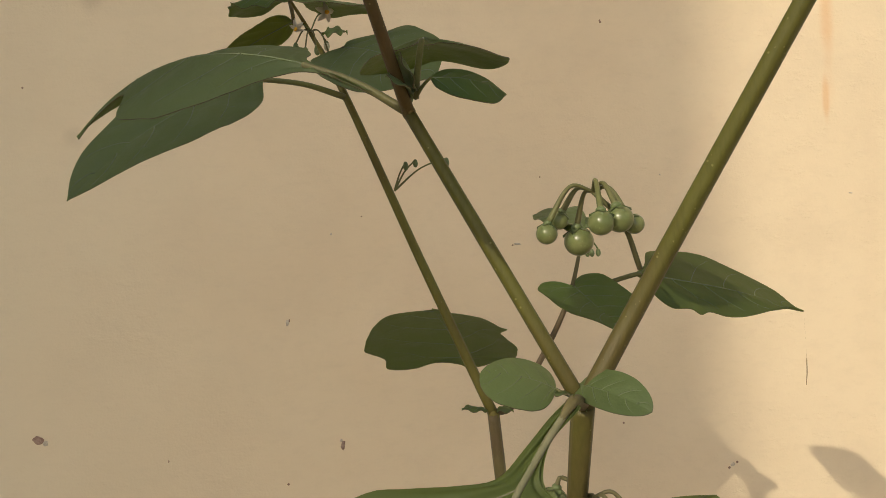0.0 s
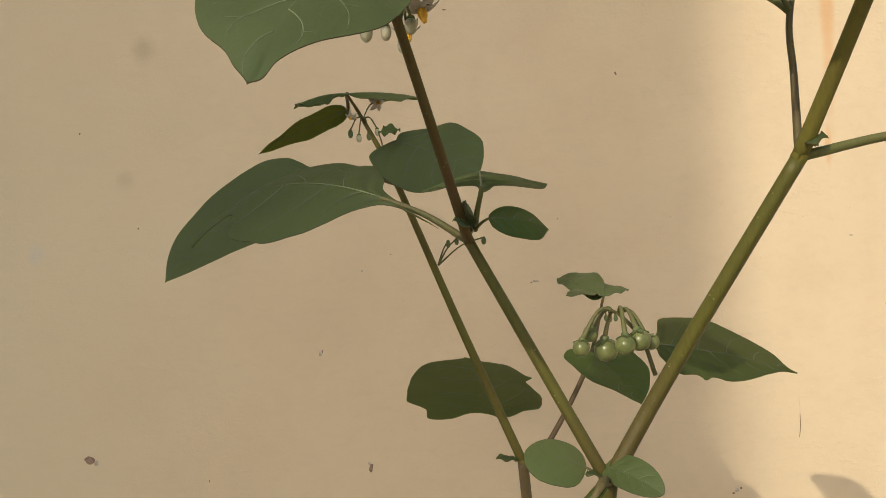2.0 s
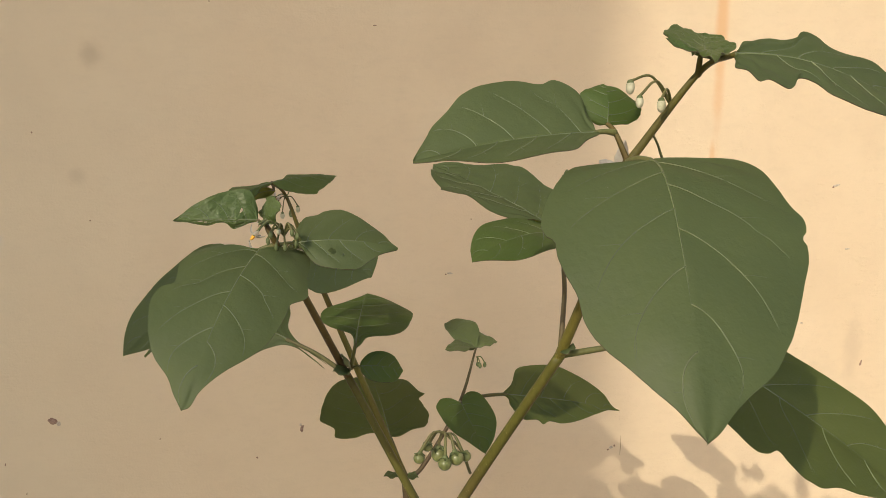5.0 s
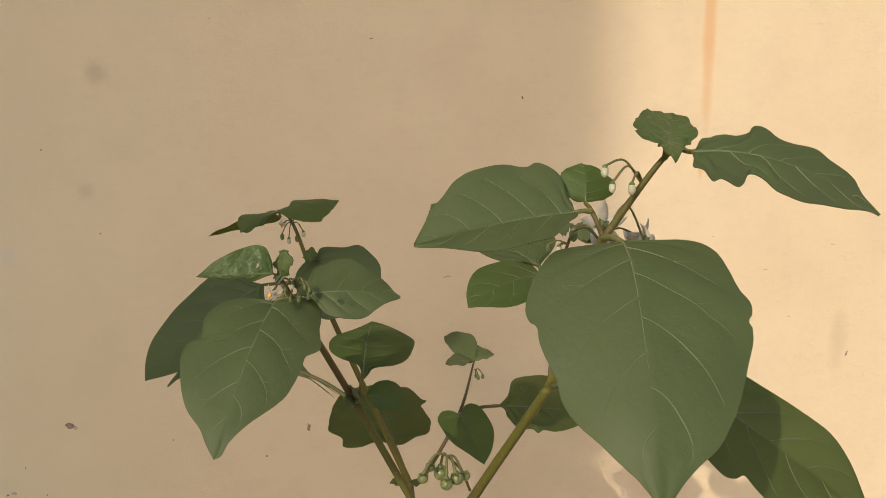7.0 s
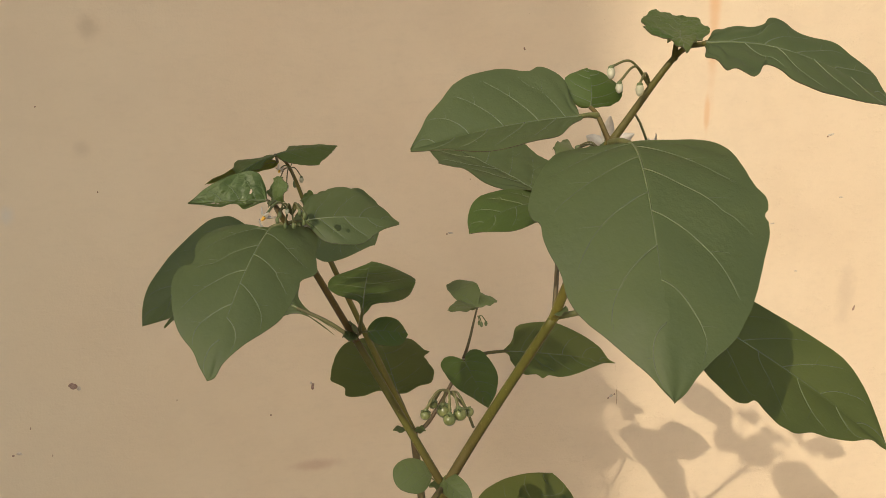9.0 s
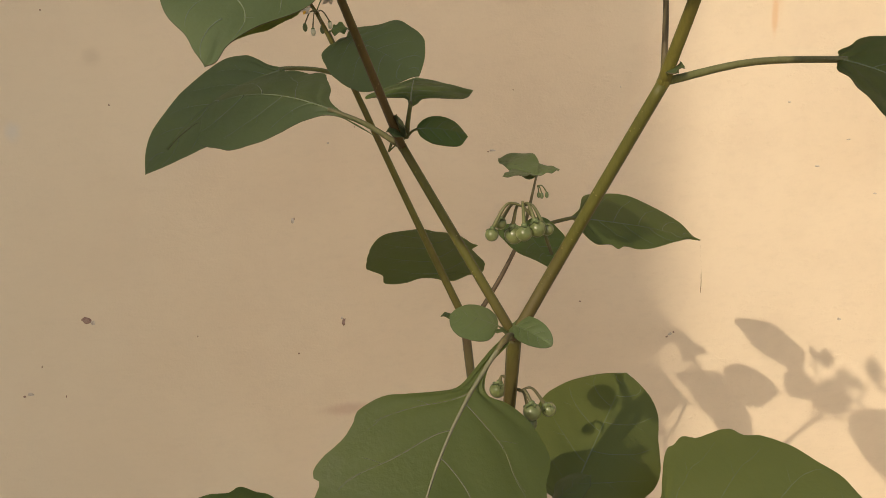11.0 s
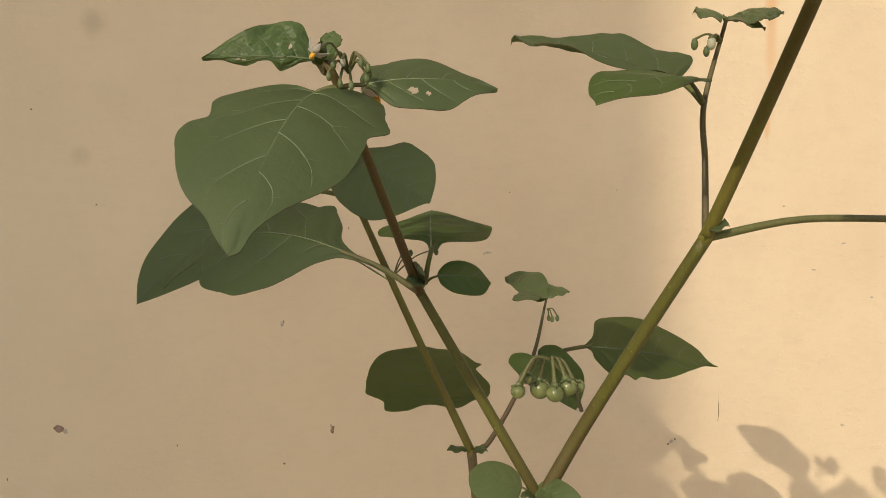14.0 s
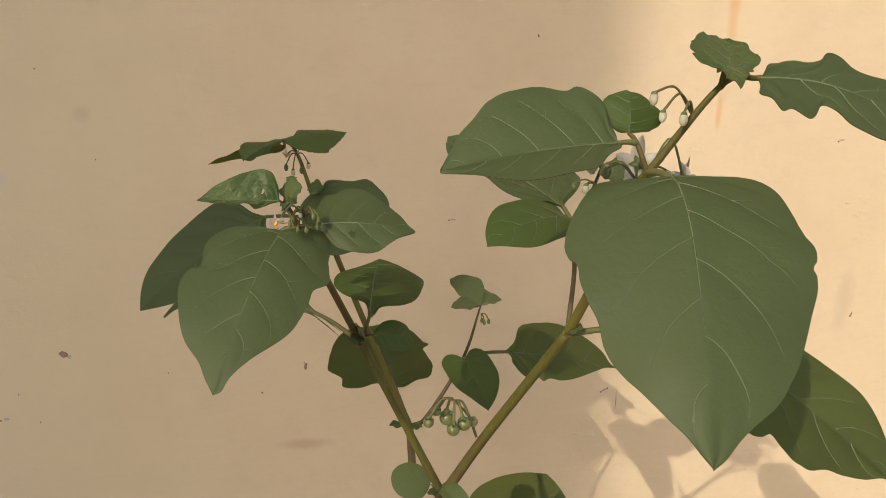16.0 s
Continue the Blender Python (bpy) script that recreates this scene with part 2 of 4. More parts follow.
def glide(points, n):
    """n + 1 places along a smooth line through the points, with the parameter of each."""
    pts = [Vector(p) for p in points]
    ext = [pts[0] * 2 - pts[1], *pts, pts[-1] * 2 - pts[-2]]
    out = []
    for i in range(n + 1):
        s = i / n * (len(pts) - 1)
        k = min(int(s), len(pts) - 2)
        f = s - k
        a, b, c, d = ext[k:k + 4]
        out.append((0.5 * (2 * b + (c - a) * f + (2 * a - 5 * b + 4 * c - d) * f * f + (3 * b - a - 3 * c + d) * f ** 3), s))
    return out


def tube(bm, points, radii, n=0, sides=8, ridge=0.0):
    """A round or ridged rod along a smooth line."""
    n = n or 6 * (len(points) - 1)
    line = glide(points, n)
    up = Vector((0.31, -0.77, 0.55))
    rings = []
    for i, (p, s) in enumerate(line):
        way = (line[min(i + 1, n)][0] - line[max(i - 1, 0)][0]).normalized()
        up = (up - way * up.dot(way)).normalized()
        side = way.cross(up)
        k = min(int(s), len(radii) - 2)
        r = radii[k] + (radii[k + 1] - radii[k]) * (s - k)
        ring = []
        for j in range(sides):
            a = 2 * math.pi * j / sides
            rr = r * (1 + ridge * math.cos(5 * a))
            ring.append(bm.verts.new(p + up * math.cos(a) * rr + side * math.sin(a) * rr))
        rings.append(ring)
    for a, b in zip(rings, rings[1:]):
        for j in range(sides):
            bm.faces.new((a[j], a[(j + 1) % sides], b[(j + 1) % sides], b[j]))
    bm.faces.new(rings[0][::-1])
    bm.faces.new(rings[-1])


def ball(bm, centre, r, way=(0, 0, 1), stretch=1.0, seg=16, dent=0.0):
    """A rounded body, longer along its way by stretch, with a dented top."""
    turn = Vector(way).to_track_quat("Z", "Y").to_matrix()
    for v in bmesh.ops.create_uvsphere(bm, u_segments=seg, v_segments=seg * 2 // 3, radius=1)["verts"]:
        q = v.co.copy()
        q.z = q.z * stretch - dent * max(q.z, 0) ** 6
        v.co = Vector(centre) + turn @ (q * r)


PROFILES = {
    "ovate": ((0, .07), (.04, .30), (.10, .60), (.20, .88), (.36, 1), (.50, .93), (.63, .77), (.76, .54), (.88, .28), (.95, .12), (1, 0)),
    "round": ((0, .08), (.04, .34), (.12, .66), (.28, .92), (.48, 1), (.66, .94), (.82, .74), (.92, .48), (.98, .20), (1, 0)),
    "lance": ((0, .08), (.05, .42), (.14, .78), (.28, .98), (.40, 1), (.56, .86), (.72, .60), (.86, .32), (.95, .12), (1, 0)),
}
PROFILES["oval"] = ((0, .12), (.05, .50), (.15, .80), (.30, .96), (.48, 1), (.65, .95), (.80, .78), (.92, .50), (.98, .22), (1, 0))
PEAKS = {"oval": .48, "ovate": .36, "round": .48, "lance": .40}
LOBES = {"oval": .0, "ovate": .0, "round": .02, "lance": .02}


def half_width(table, u):
    """The profile's half width at u, smooth between its places."""
    if u >= 1:
        return 0.0
    k = max(i for i in range(len(table) - 1) if table[i][0] <= u)
    (a, wa), (b, wb) = table[k], table[k + 1]
    rise = lambda i: (table[i + 1][1] - table[i][1]) / (table[i + 1][0] - table[i][0])
    here = rise(k)
    ma = here if k == 0 else (0 if rise(k - 1) * here <= 0 else 2 * rise(k - 1) * here / (rise(k - 1) + here))
    mb = here if k + 2 >= len(table) else (0 if rise(k + 1) * here <= 0 else 2 * rise(k + 1) * here / (rise(k + 1) + here))
    f, d = (u - a) / (b - a), b - a
    return max(0.0, (1 + 2 * f) * (1 - f) ** 2 * wa + f * (1 - f) ** 2 * d * ma + f * f * (3 - 2 * f) * wb + f * f * (f - 1) * d * mb)


def margin(points, length, arm):
    """A leaf's edge from its stalk to its tip, as (place along the rib, reach): 400 even steps along a smooth line through the points."""
    pts = np.array([(0.0, 0.03), *points, (1.0, 0.0)])
    step = np.maximum(np.hypot(np.diff(pts[:, 0]) * length, np.diff(pts[:, 1]) * arm), 1e-6)
    c = np.concatenate([[0], np.cumsum(step)])
    slope = np.empty_like(pts)
    slope[1:-1] = (pts[2:] - pts[:-2]) / (c[2:] - c[:-2])[:, None]
    slope[0], slope[-1] = (pts[1] - pts[0]) / step[0], (pts[-1] - pts[-2]) / step[-1]
    s = np.linspace(0, c[-1], 401)
    k = np.clip(np.searchsorted(c, s, side="right") - 1, 0, len(step) - 1)
    d, f = step[k][:, None], ((s - c[k]) / step[k])[:, None]
    out = ((1 + 2 * f) * (1 - f) ** 2 * pts[k] + f * (1 - f) ** 2 * d * slope[k]
           + f * f * (3 - 2 * f) * pts[k + 1] + f * f * (f - 1) * d * slope[k + 1])
    out[:, 1] = np.maximum(out[:, 1], 0.0)
    return out


def leaf(plant, base, tip, left, right, mid=None, shape="ovate", um=None, bow=0.002, stalk=None, teeth=.012, wave=.0006,
         fine=1, young=False, edge=None, holes=(), skin=None, crumple=0.0, lift=(0.0, 0.0), dome=0.0, stout=1.0, rib_paint=None, label=""):
    """A leaf from its base to its tip, whose two edges reach out to left and right where it is widest. edge: how far each
    side reaches along the rib, in shares of the length and of that widest reach; without it the shape's profile serves.
    lift: how far each shoulder stands up beside the stalk; dome: how far the blade swells between rib and edge there;
    stout: the midrib's thickness."""
    o = plant.location
    b, t, l, r = (Vector(p) - o for p in (base, tip, left, right))
    axis = t - b
    length = axis.length
    a = axis / length
    across = r - l
    n = across.cross(a).normalized()
    if n.z < 0:
        n = -n
    m = Vector(mid) - o if mid else (b + t) / 2 + n * bow
    ctrl = 2 * m - (b + t) / 2
    rib = lambda u: b * (1 - u) ** 2 + ctrl * 2 * u * (1 - u) + t * u * u
    seed = round(b.x * 9000 + b.z * 7000)
    count = 6 if length > 0.05 else 5
    arms, edges = {}, {}
    for side, far in ((-1, l), (1, r)):
        u = min(max((far - b).dot(a) / length, 0.26), 0.62) if um is None else um
        u = u[(side + 1) // 2] if isinstance(u, tuple) else u
        arm = far - rib(u)
        arms[side] = arm - a * arm.dot(a)
        if edge:
            points = edge[(side + 1) // 2]
        else:
            bend = math.log(PEAKS[shape]) / math.log(u)
            points = [(x - LOBES[shape] * (1 - x) ** 6, half_width(PROFILES[shape], x ** bend)) for x in (0.02 + 0.96 * i / 24 for i in range(25))]
        line = margin(points, length, arms[side].length)
        for i, row in enumerate(line):
            s = i / 400
            row[1] *= 1 + (0.5 if edge else 1.0) * teeth * (noise.noise(Vector((s * 14, side * 3.7, seed))) * 1.6 + noise.noise(Vector((s * 37, side * 5.1, seed)))) * min(1, 12 * (1 - s))
        edges[side] = line
    width = (arms[-1].length + arms[1].length) / 2
    far_u = np.maximum.accumulate(np.clip((edges[-1][:, 0] + edges[1][:, 0]) / 2, 0, 1))
    rib_u = 0.75 * far_u + 0.25 * np.linspace(0, 1, 401)
    lean = 0.30
    shift = {-1: 0.0, 1: 0.4}

    def read(table, s):
        x = min(max(s, 0.0), 1.0) * 400
        k = min(int(x), 399)
        return table[k] + (table[k + 1] - table[k]) * (x - k)

    def at(s, v):
        side = 1 if v > 0 else -1
        k = abs(v)
        ue, we = read(edges[side], s)
        u = read(rib_u, s)
        u += (ue - u) * k ** 1.3
        w = we * k
        p = rib(u) + arms[side] * w + n * lift[(side + 1) // 2] * w * (1 - min(max(u, 0), 1)) ** 4
        p += n * (width * 0.07 + dome * 4 * (1 - min(max(u, 0), 1)) ** 3) * (k - k * k) * min(1, we * 1.5)
        swell = abs(math.sin(math.pi * ((s - lean * k ** 1.25 * (1 - 0.4 * s)) * count - shift[side])))
        p += n * length * 0.011 * (swell - 0.6) * min(1, k * 3) * (1 - k ** 4) * (1 - min(max(u, 0), 1)) ** 0.5
        p += n * wave * math.sin(s * 17 + side * 1.3 + seed) * k ** 3
        if crumple:
            p += (n + a * 0.4) * crumple * (noise.noise(Vector((s * 9, v * 4, seed + 1))) + 0.6 * noise.noise(Vector((s * 21, v * 9, seed + 2))))
        p += n * length * 0.006 * noise.noise(Vector((s * 3, v * 1.5, seed + 7)))
        return p

    nu, nv = (130, 56) if holes else (96, 28) if fine > 1 else (36, 14)
    us = [0.5 * (i / nu) + 0.5 * (0.5 - 0.5 * math.cos(math.pi * i / nu)) for i in range(nu + 1)]
    bm = bmesh.new()
    thick = n * 0.00013
    layers = []
    for sign in (1, -1):
        layers.append([[bm.verts.new(at(u, -1 + 2 * j / nv) + thick * sign) for j in range(nv + 1)] for u in us])
    for grid, flip in zip(layers, (0, 1)):
        for i in range(nu):
            for j in range(nv):
                v = -1 + 2 * (j + 0.5) / nv
                if any(((us[i] - hu) / ru) ** 2 + ((v - hv) / rv) ** 2 < 1 + 0.7 * noise.noise(Vector((us[i] * 60, v * 9, hu))) for hu, hv, ru, rv in holes):
                    continue
                q = (grid[i][j], grid[i][j + 1], grid[i + 1][j + 1], grid[i + 1][j])
                bm.faces.new(q[::-1] if flip else q)
    # the rim has vertices of its own, so that both faces stay flat up to the edge
    top, low = layers
    rim_line = [(top[i][0], low[i][0]) for i in range(nu + 1)] + [(top[i][nv], low[i][nv]) for i in range(nu, -1, -1)]
    rim = [(bm.verts.new(p.co), bm.verts.new(q.co)) for p, q in rim_line]
    for (p, q), (pp, qq) in zip(rim, rim[1:] + rim[:1]):
        bm.faces.new((p, pp, qq, q)).material_index = 1
    blade = part("leaf", bm, skin or (YOUNG if young else LEAF), plant, label)
    blade.data.materials.append(MARGIN)
    # ribs, raised a little on both faces and sinking into the blade towards their ends
    paint = rib_paint or (DULL_VEIN if young else VEIN)
    bm = bmesh.new()
    r_mid = stout * (0.00026 + 0.0022 * length if length > 0.03 else 0.00012 + 0.006 * length)
    tube(bm, [at(u / 14 * 0.96, 0)  for u in range(15)], [r_mid * (1 - u / 14.4) ** 1.3 + 0.00007 for u in range(15)], 42, 6)
    part("midrib", bm, paint, blade, "pale raised midrib")
    bm = bmesh.new()
    if length > 0.014:
        r0 = 0.00015 + 0.00055 * length
        for i in range(count):
            for side in (-1, 1):
                s0 = (i + shift[side] + 0.10 * noise.noise(Vector((i * 3.1, side, seed)))) / count
                if s0 < 0.08 or s0 > 0.86 or read(edges[side], s0 + 0.06)[1] < 0.25:
                    continue
                far = 0.88 + 0.10 * noise.noise(Vector((i * 2.3, side * 4, seed + 3)))
                bend = lambda k: min(s0 + lean * k ** 1.25 * (1 - 0.4 * s0) + 0.006 * noise.noise(Vector((k * 3, i, side + seed))), 0.975)
                pts = [at(bend(far * q / 12), side * max(far * q / 12, 0.001)) + n * r0 * (0.95 - 0.55 * (q / 12) ** 2) for q in range(13)]
                tube(bm, pts, [r0 * (1.1 - 0.85 * q / 12) for q in range(13)], 30, 5)
                if fine < 2:
                    continue
                for k0, up in ((0.30, 0.5), (0.48, -0.4), (0.62, 0.6)):
                    k0 += 0.10 * noise.noise(Vector((k0 * 31, i * 1.7, side + seed)))
                    twig = [at(min(max(bend(k0) + 0.055 * up * f ** 0.8 + 0.02 * f, 0.02), 0.975), side * min(k0 + 0.20 * f, 0.95)) + n * r0 * (0.75 - 0.1 * f) for f in (0, 0.25, 0.5, 0.75, 1)]
                    tube(bm, twig, [r0 * (0.45 - 0.08 * f) for f in range(5)], 8, 4)
    if len(bm.verts):
        part("venation", bm, paint, blade, "pale raised side veins")
    else:
        bm.free()
    if stalk is not None:
        s = Vector(stalk) - o
        bm = bmesh.new()
        span = (b - s).length
        bend = (s + b) / 2 + Vector((0, 0, 0.05 * span))
        first = at(0.05, 0)
        tube(bm, [s, bend, b, first], [length * 0.011 + 0.0005, length * 0.010 + 0.0003, length * 0.010 + 0.0002, length * 0.005], 14, 8, 0.05)
        part("petiole", bm, PALE_STEM if stout > 1 else PETIOLE, blade, "mauve leaf stalk" if stout > 1 else "pale green leaf stalk")
    return blade


def stem(plant, name, points, radii, material=None, label=""):
    o = plant.location
    pts = [Vector(p) - o for p in points]
    bm = bmesh.new()
    tube(bm, pts, radii, 14 * (len(pts) - 1), 15, 0.06)
    # a slightly swollen joint where it springs
    ball(bm, pts[0], radii[0] * 1.10, pts[1] - pts[0], 1.4, 12)
    return part(name, bm, material or STEM, plant, label)


def calyx(bm, centre, way, size):
    """Five small green sepals round a stalk's end."""
    turn = Vector(way).to_track_quat("Z", "Y").to_matrix()
    for i in range(5):
        a = 2 * math.pi * i / 5
        out = turn @ Vector((math.cos(a) * 0.95, math.sin(a) * 0.95, 0.5))
        side = turn @ Vector((-math.sin(a), math.cos(a), 0))
        thin = turn @ Vector((0, 0, 0.12 * size))
        c = Vector(centre)
        q = [c, c + out * size * 0.6 + side * size * 0.36, c + out * size * 1.25, c + out * size * 0.6 - side * size * 0.36]
        v = [bm.verts.new(p + s) for s in (thin, -thin) for p in q]
        bm.faces.new(v[:4]), bm.faces.new(v[:3:-1])
        for k in range(4):
            bm.faces.new((v[k], v[(k + 1) % 4], v[4 + (k + 1) % 4], v[4 + k]))
    ball(bm, centre, size * 0.5, way, 0.7, 8)


def truss(plant, foot, top, berries, label):
    """A drooping umbel of berries: a stalk with pedicels; each berry hangs with its calyx."""
    o = plant.location
    f, h = Vector(foot) - o, Vector(top) - o
    bm = bmesh.new()
    tube(bm, [f, (f * 0.45 + h * 0.55) + Vector((0.002, -0.001, 0.001)), h], [0.0008, 0.0007, 0.0007], 12, 8)
    hats = []
    for centre, r, hang in berries:
        c = Vector(centre) - o
        neck = c - Vector(hang) * r
        rise = (h + neck) / 2 + Vector((0, 0, 0.35 * (h - neck).length))
        tube(bm, [h, rise, neck], [0.0005, 0.0006, 0.0009], 14, 8)
        hats.append((neck, c, r, hang))
    stalk = part("berry_truss", bm, PETIOLE, plant, label)
    for neck, c, r, hang in hats:
        bm = bmesh.new()
        ball(bm, c, r, [-x for x in hang], 0.97, 24, 0.05)
        part("berry", bm, BERRY, stalk, "round glossy unripe green berry")
        bm = bmesh.new()
        calyx(bm, neck, hang, r * 0.85)
        part("calyx", bm, SEPAL, stalk)
    return stalk


def flower(plant, foot, centre, way, size):
    """An open star flower with bent-back petals and a yellow cone of anthers."""
    o = plant.location
    f, c, w = Vector(foot) - o, Vector(centre) - o, Vector(way).normalized()
    turn = w.to_track_quat("Z", "Y").to_matrix()
    bm = bmesh.new()
    for i in range(5):
        a = 2 * math.pi * i / 5 + 0.3
        rows = []
        for u in (0, 0.25, 0.5, 0.75, 1.0):
            wid = size * 0.27 * math.sin(math.pi * (0.12 + 0.86 * u)) ** 0.8
            lift = -0.55 * u * u * size * (1 + 0.3 * math.sin(i * 2.1))
            row = []
            for v in (-1, 0, 1):
                q = Vector((u * size, v * wid, lift + abs(v) * 0.06 * size))
                q.rotate(Euler((0, 0, a)))
                row.append(q)
            rows.append(row)
        layer = [[[bm.verts.new(c + turn @ (q + Vector((0, 0, s)))) for q in row] for row in rows] for s in (0.00012, -0.00012)]
        for grid in layer:
            for g, h in zip(grid, grid[1:]):
                for j in range(2):
                    bm.faces.new((g[j], g[j + 1], h[j + 1], h[j]))
        for j in (0, 2):
            for k in range(4):
                bm.faces.new((layer[0][k][j], layer[0][k + 1][j], layer[1][k + 1][j], layer[1][k][j]))
    bmesh.ops.recalc_face_normals(bm, faces=bm.faces)
    head = part("flower", bm, PETAL, plant, "white star-shaped nightshade flower")
    bm = bmesh.new()
    for i in range(5):
        a = 2 * math.pi * i / 5
        off = turn @ Vector((math.cos(a), math.sin(a), 0)) * size * 0.09
        tube(bm, [c + off, c + off * 1.2 + w * size * 0.3, c + off * 0.5 + w * size * 0.6], [size * 0.09, size * 0.1, size * 0.05], 6, 7)
    part("anther_cone", bm, ANTHER, head, "yellow cone of anthers")
    bm = bmesh.new()
    back_end = c - w * size * 0.22
    tube(bm, [f, (f + back_end) / 2 + Vector((0, 0, 0.25 * (f - back_end).length)), back_end, c], [0.0004, 0.0004, 0.0006, 0.0005], 14, 7)
    calyx(bm, back_end, w, size * 0.3)
    part("calyx", bm, SEPAL, head)
    return head


def buds(plant, foot, heads, label, rise=0.35):
    """A stalk with nodding flower buds: (place, length, whiteness 0 or 1)."""
    o = plant.location
    f = Vector(foot) - o
    bm = bmesh.new()
    ends = []
    for place, size, white in heads:
        c = Vector(place) - o
        neck = c + Vector((0, 0, size * 0.45))
        tube(bm, [f, (f + neck) / 2 + Vector((0, 0, rise * (f - neck).length)), neck], [0.00055, 0.0004, 0.00045], 14, 7)
        ends.append((neck, c, size, white))
    stalk = part("bud_truss", bm, PETIOLE, plant, label)
    for neck, c, size, white in ends:
        bm = bmesh.new()
        ball(bm, c, size * 0.31, (neck - c), 1.55, 14, 0.2)
        part("bud", bm, BUD if white else SEPAL, stalk, "white nodding flower bud" if white else "green flower bud")
        bm = bmesh.new()
        ball(bm, neck - Vector((0, 0, size * 0.12)), size * 0.24, (0, 0, 1), 0.9, 10)
        calyx(bm, neck - Vector((0, 0, size * 0.1)), (0, 0, -1), size * 0.24)
        part("calyx", bm, SEPAL, stalk)
    return stalk


PETIOLE = stem_skin("leaf_stalk", (0.140, 0.152, 0.052), (0.135, 0.118, 0.056), 0.2)

# ---- ground and walls ----
bm = bmesh.new()
spread = [-400, -120, -40, -15, -6, -3] + [-2 + 0.1 * i for i in range(41)] + [3, 6, 15, 40, 120, 400]
grid = [[bm.verts.new((x, y, GROUND + (0.012 * noise.noise(Vector((x * 5, y * 5, 0))) if abs(x) < 2.5 and abs(y) < 2.5 else 0.0))) for x in spread] for y in spread]
for ga, gb in zip(grid, grid[1:]):
    for j in range(len(spread) - 1):
        bm.faces.new((ga[j], ga[j + 1], gb[j + 1], gb[j]))
tagged(part("ground", bm, SOIL), "bare dry earth at the foot of the wall", "ground", kind="structure")

bm = bmesh.new()
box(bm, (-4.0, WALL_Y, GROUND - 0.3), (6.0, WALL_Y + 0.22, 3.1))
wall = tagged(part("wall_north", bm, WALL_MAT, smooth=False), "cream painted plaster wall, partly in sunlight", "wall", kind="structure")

# neighbouring house, whose corner throws the broad shade on the wall
bm = bmesh.new()
box(bm, (-11.2, -6.65, GROUND - 0.2), (-5.63, -2.6, 9.0))
tagged(part("neighbour_wall", bm, RENDER_COAT, smooth=False), "plain rendered wall of the house opposite", "wall", kind="structure")


def chip(x, z, wide, high, material, proud=0.0012, turn=0.0):
    """A small irregular scar or crumb on the wall's face."""
    bm = bmesh.new()
    ring = []
    for i in range(11):
        a = 2 * math.pi * i / 11
        k = 1 + 0.45 * noise.noise(Vector((math.cos(a) * 2 + x * 40, math.sin(a) * 2, z * 40)))
        p = Vector((math.cos(a) * wide * k, 0, math.sin(a) * high * k))
        p.rotate(Euler((0, turn, 0)))
        ring.append(p)
    rim = [bm.verts.new(Vector((x, WALL_Y + 0.0006, z)) + p) for p in ring]
    inner = [bm.verts.new(Vector((x, WALL_Y - proud * (0.7 + 0.5 * noise.noise(p * 900)), z)) + p * 0.6) for p in ring]
    for i in range(11):
        bm.faces.new((rim[i], rim[(i + 1) % 11], inner[(i + 1) % 11], inner[i]))
    bm.faces.new(inner)
    bmesh.ops.recalc_face_normals(bm, faces=bm.faces)
    part("paint_chip", bm, material, wall)


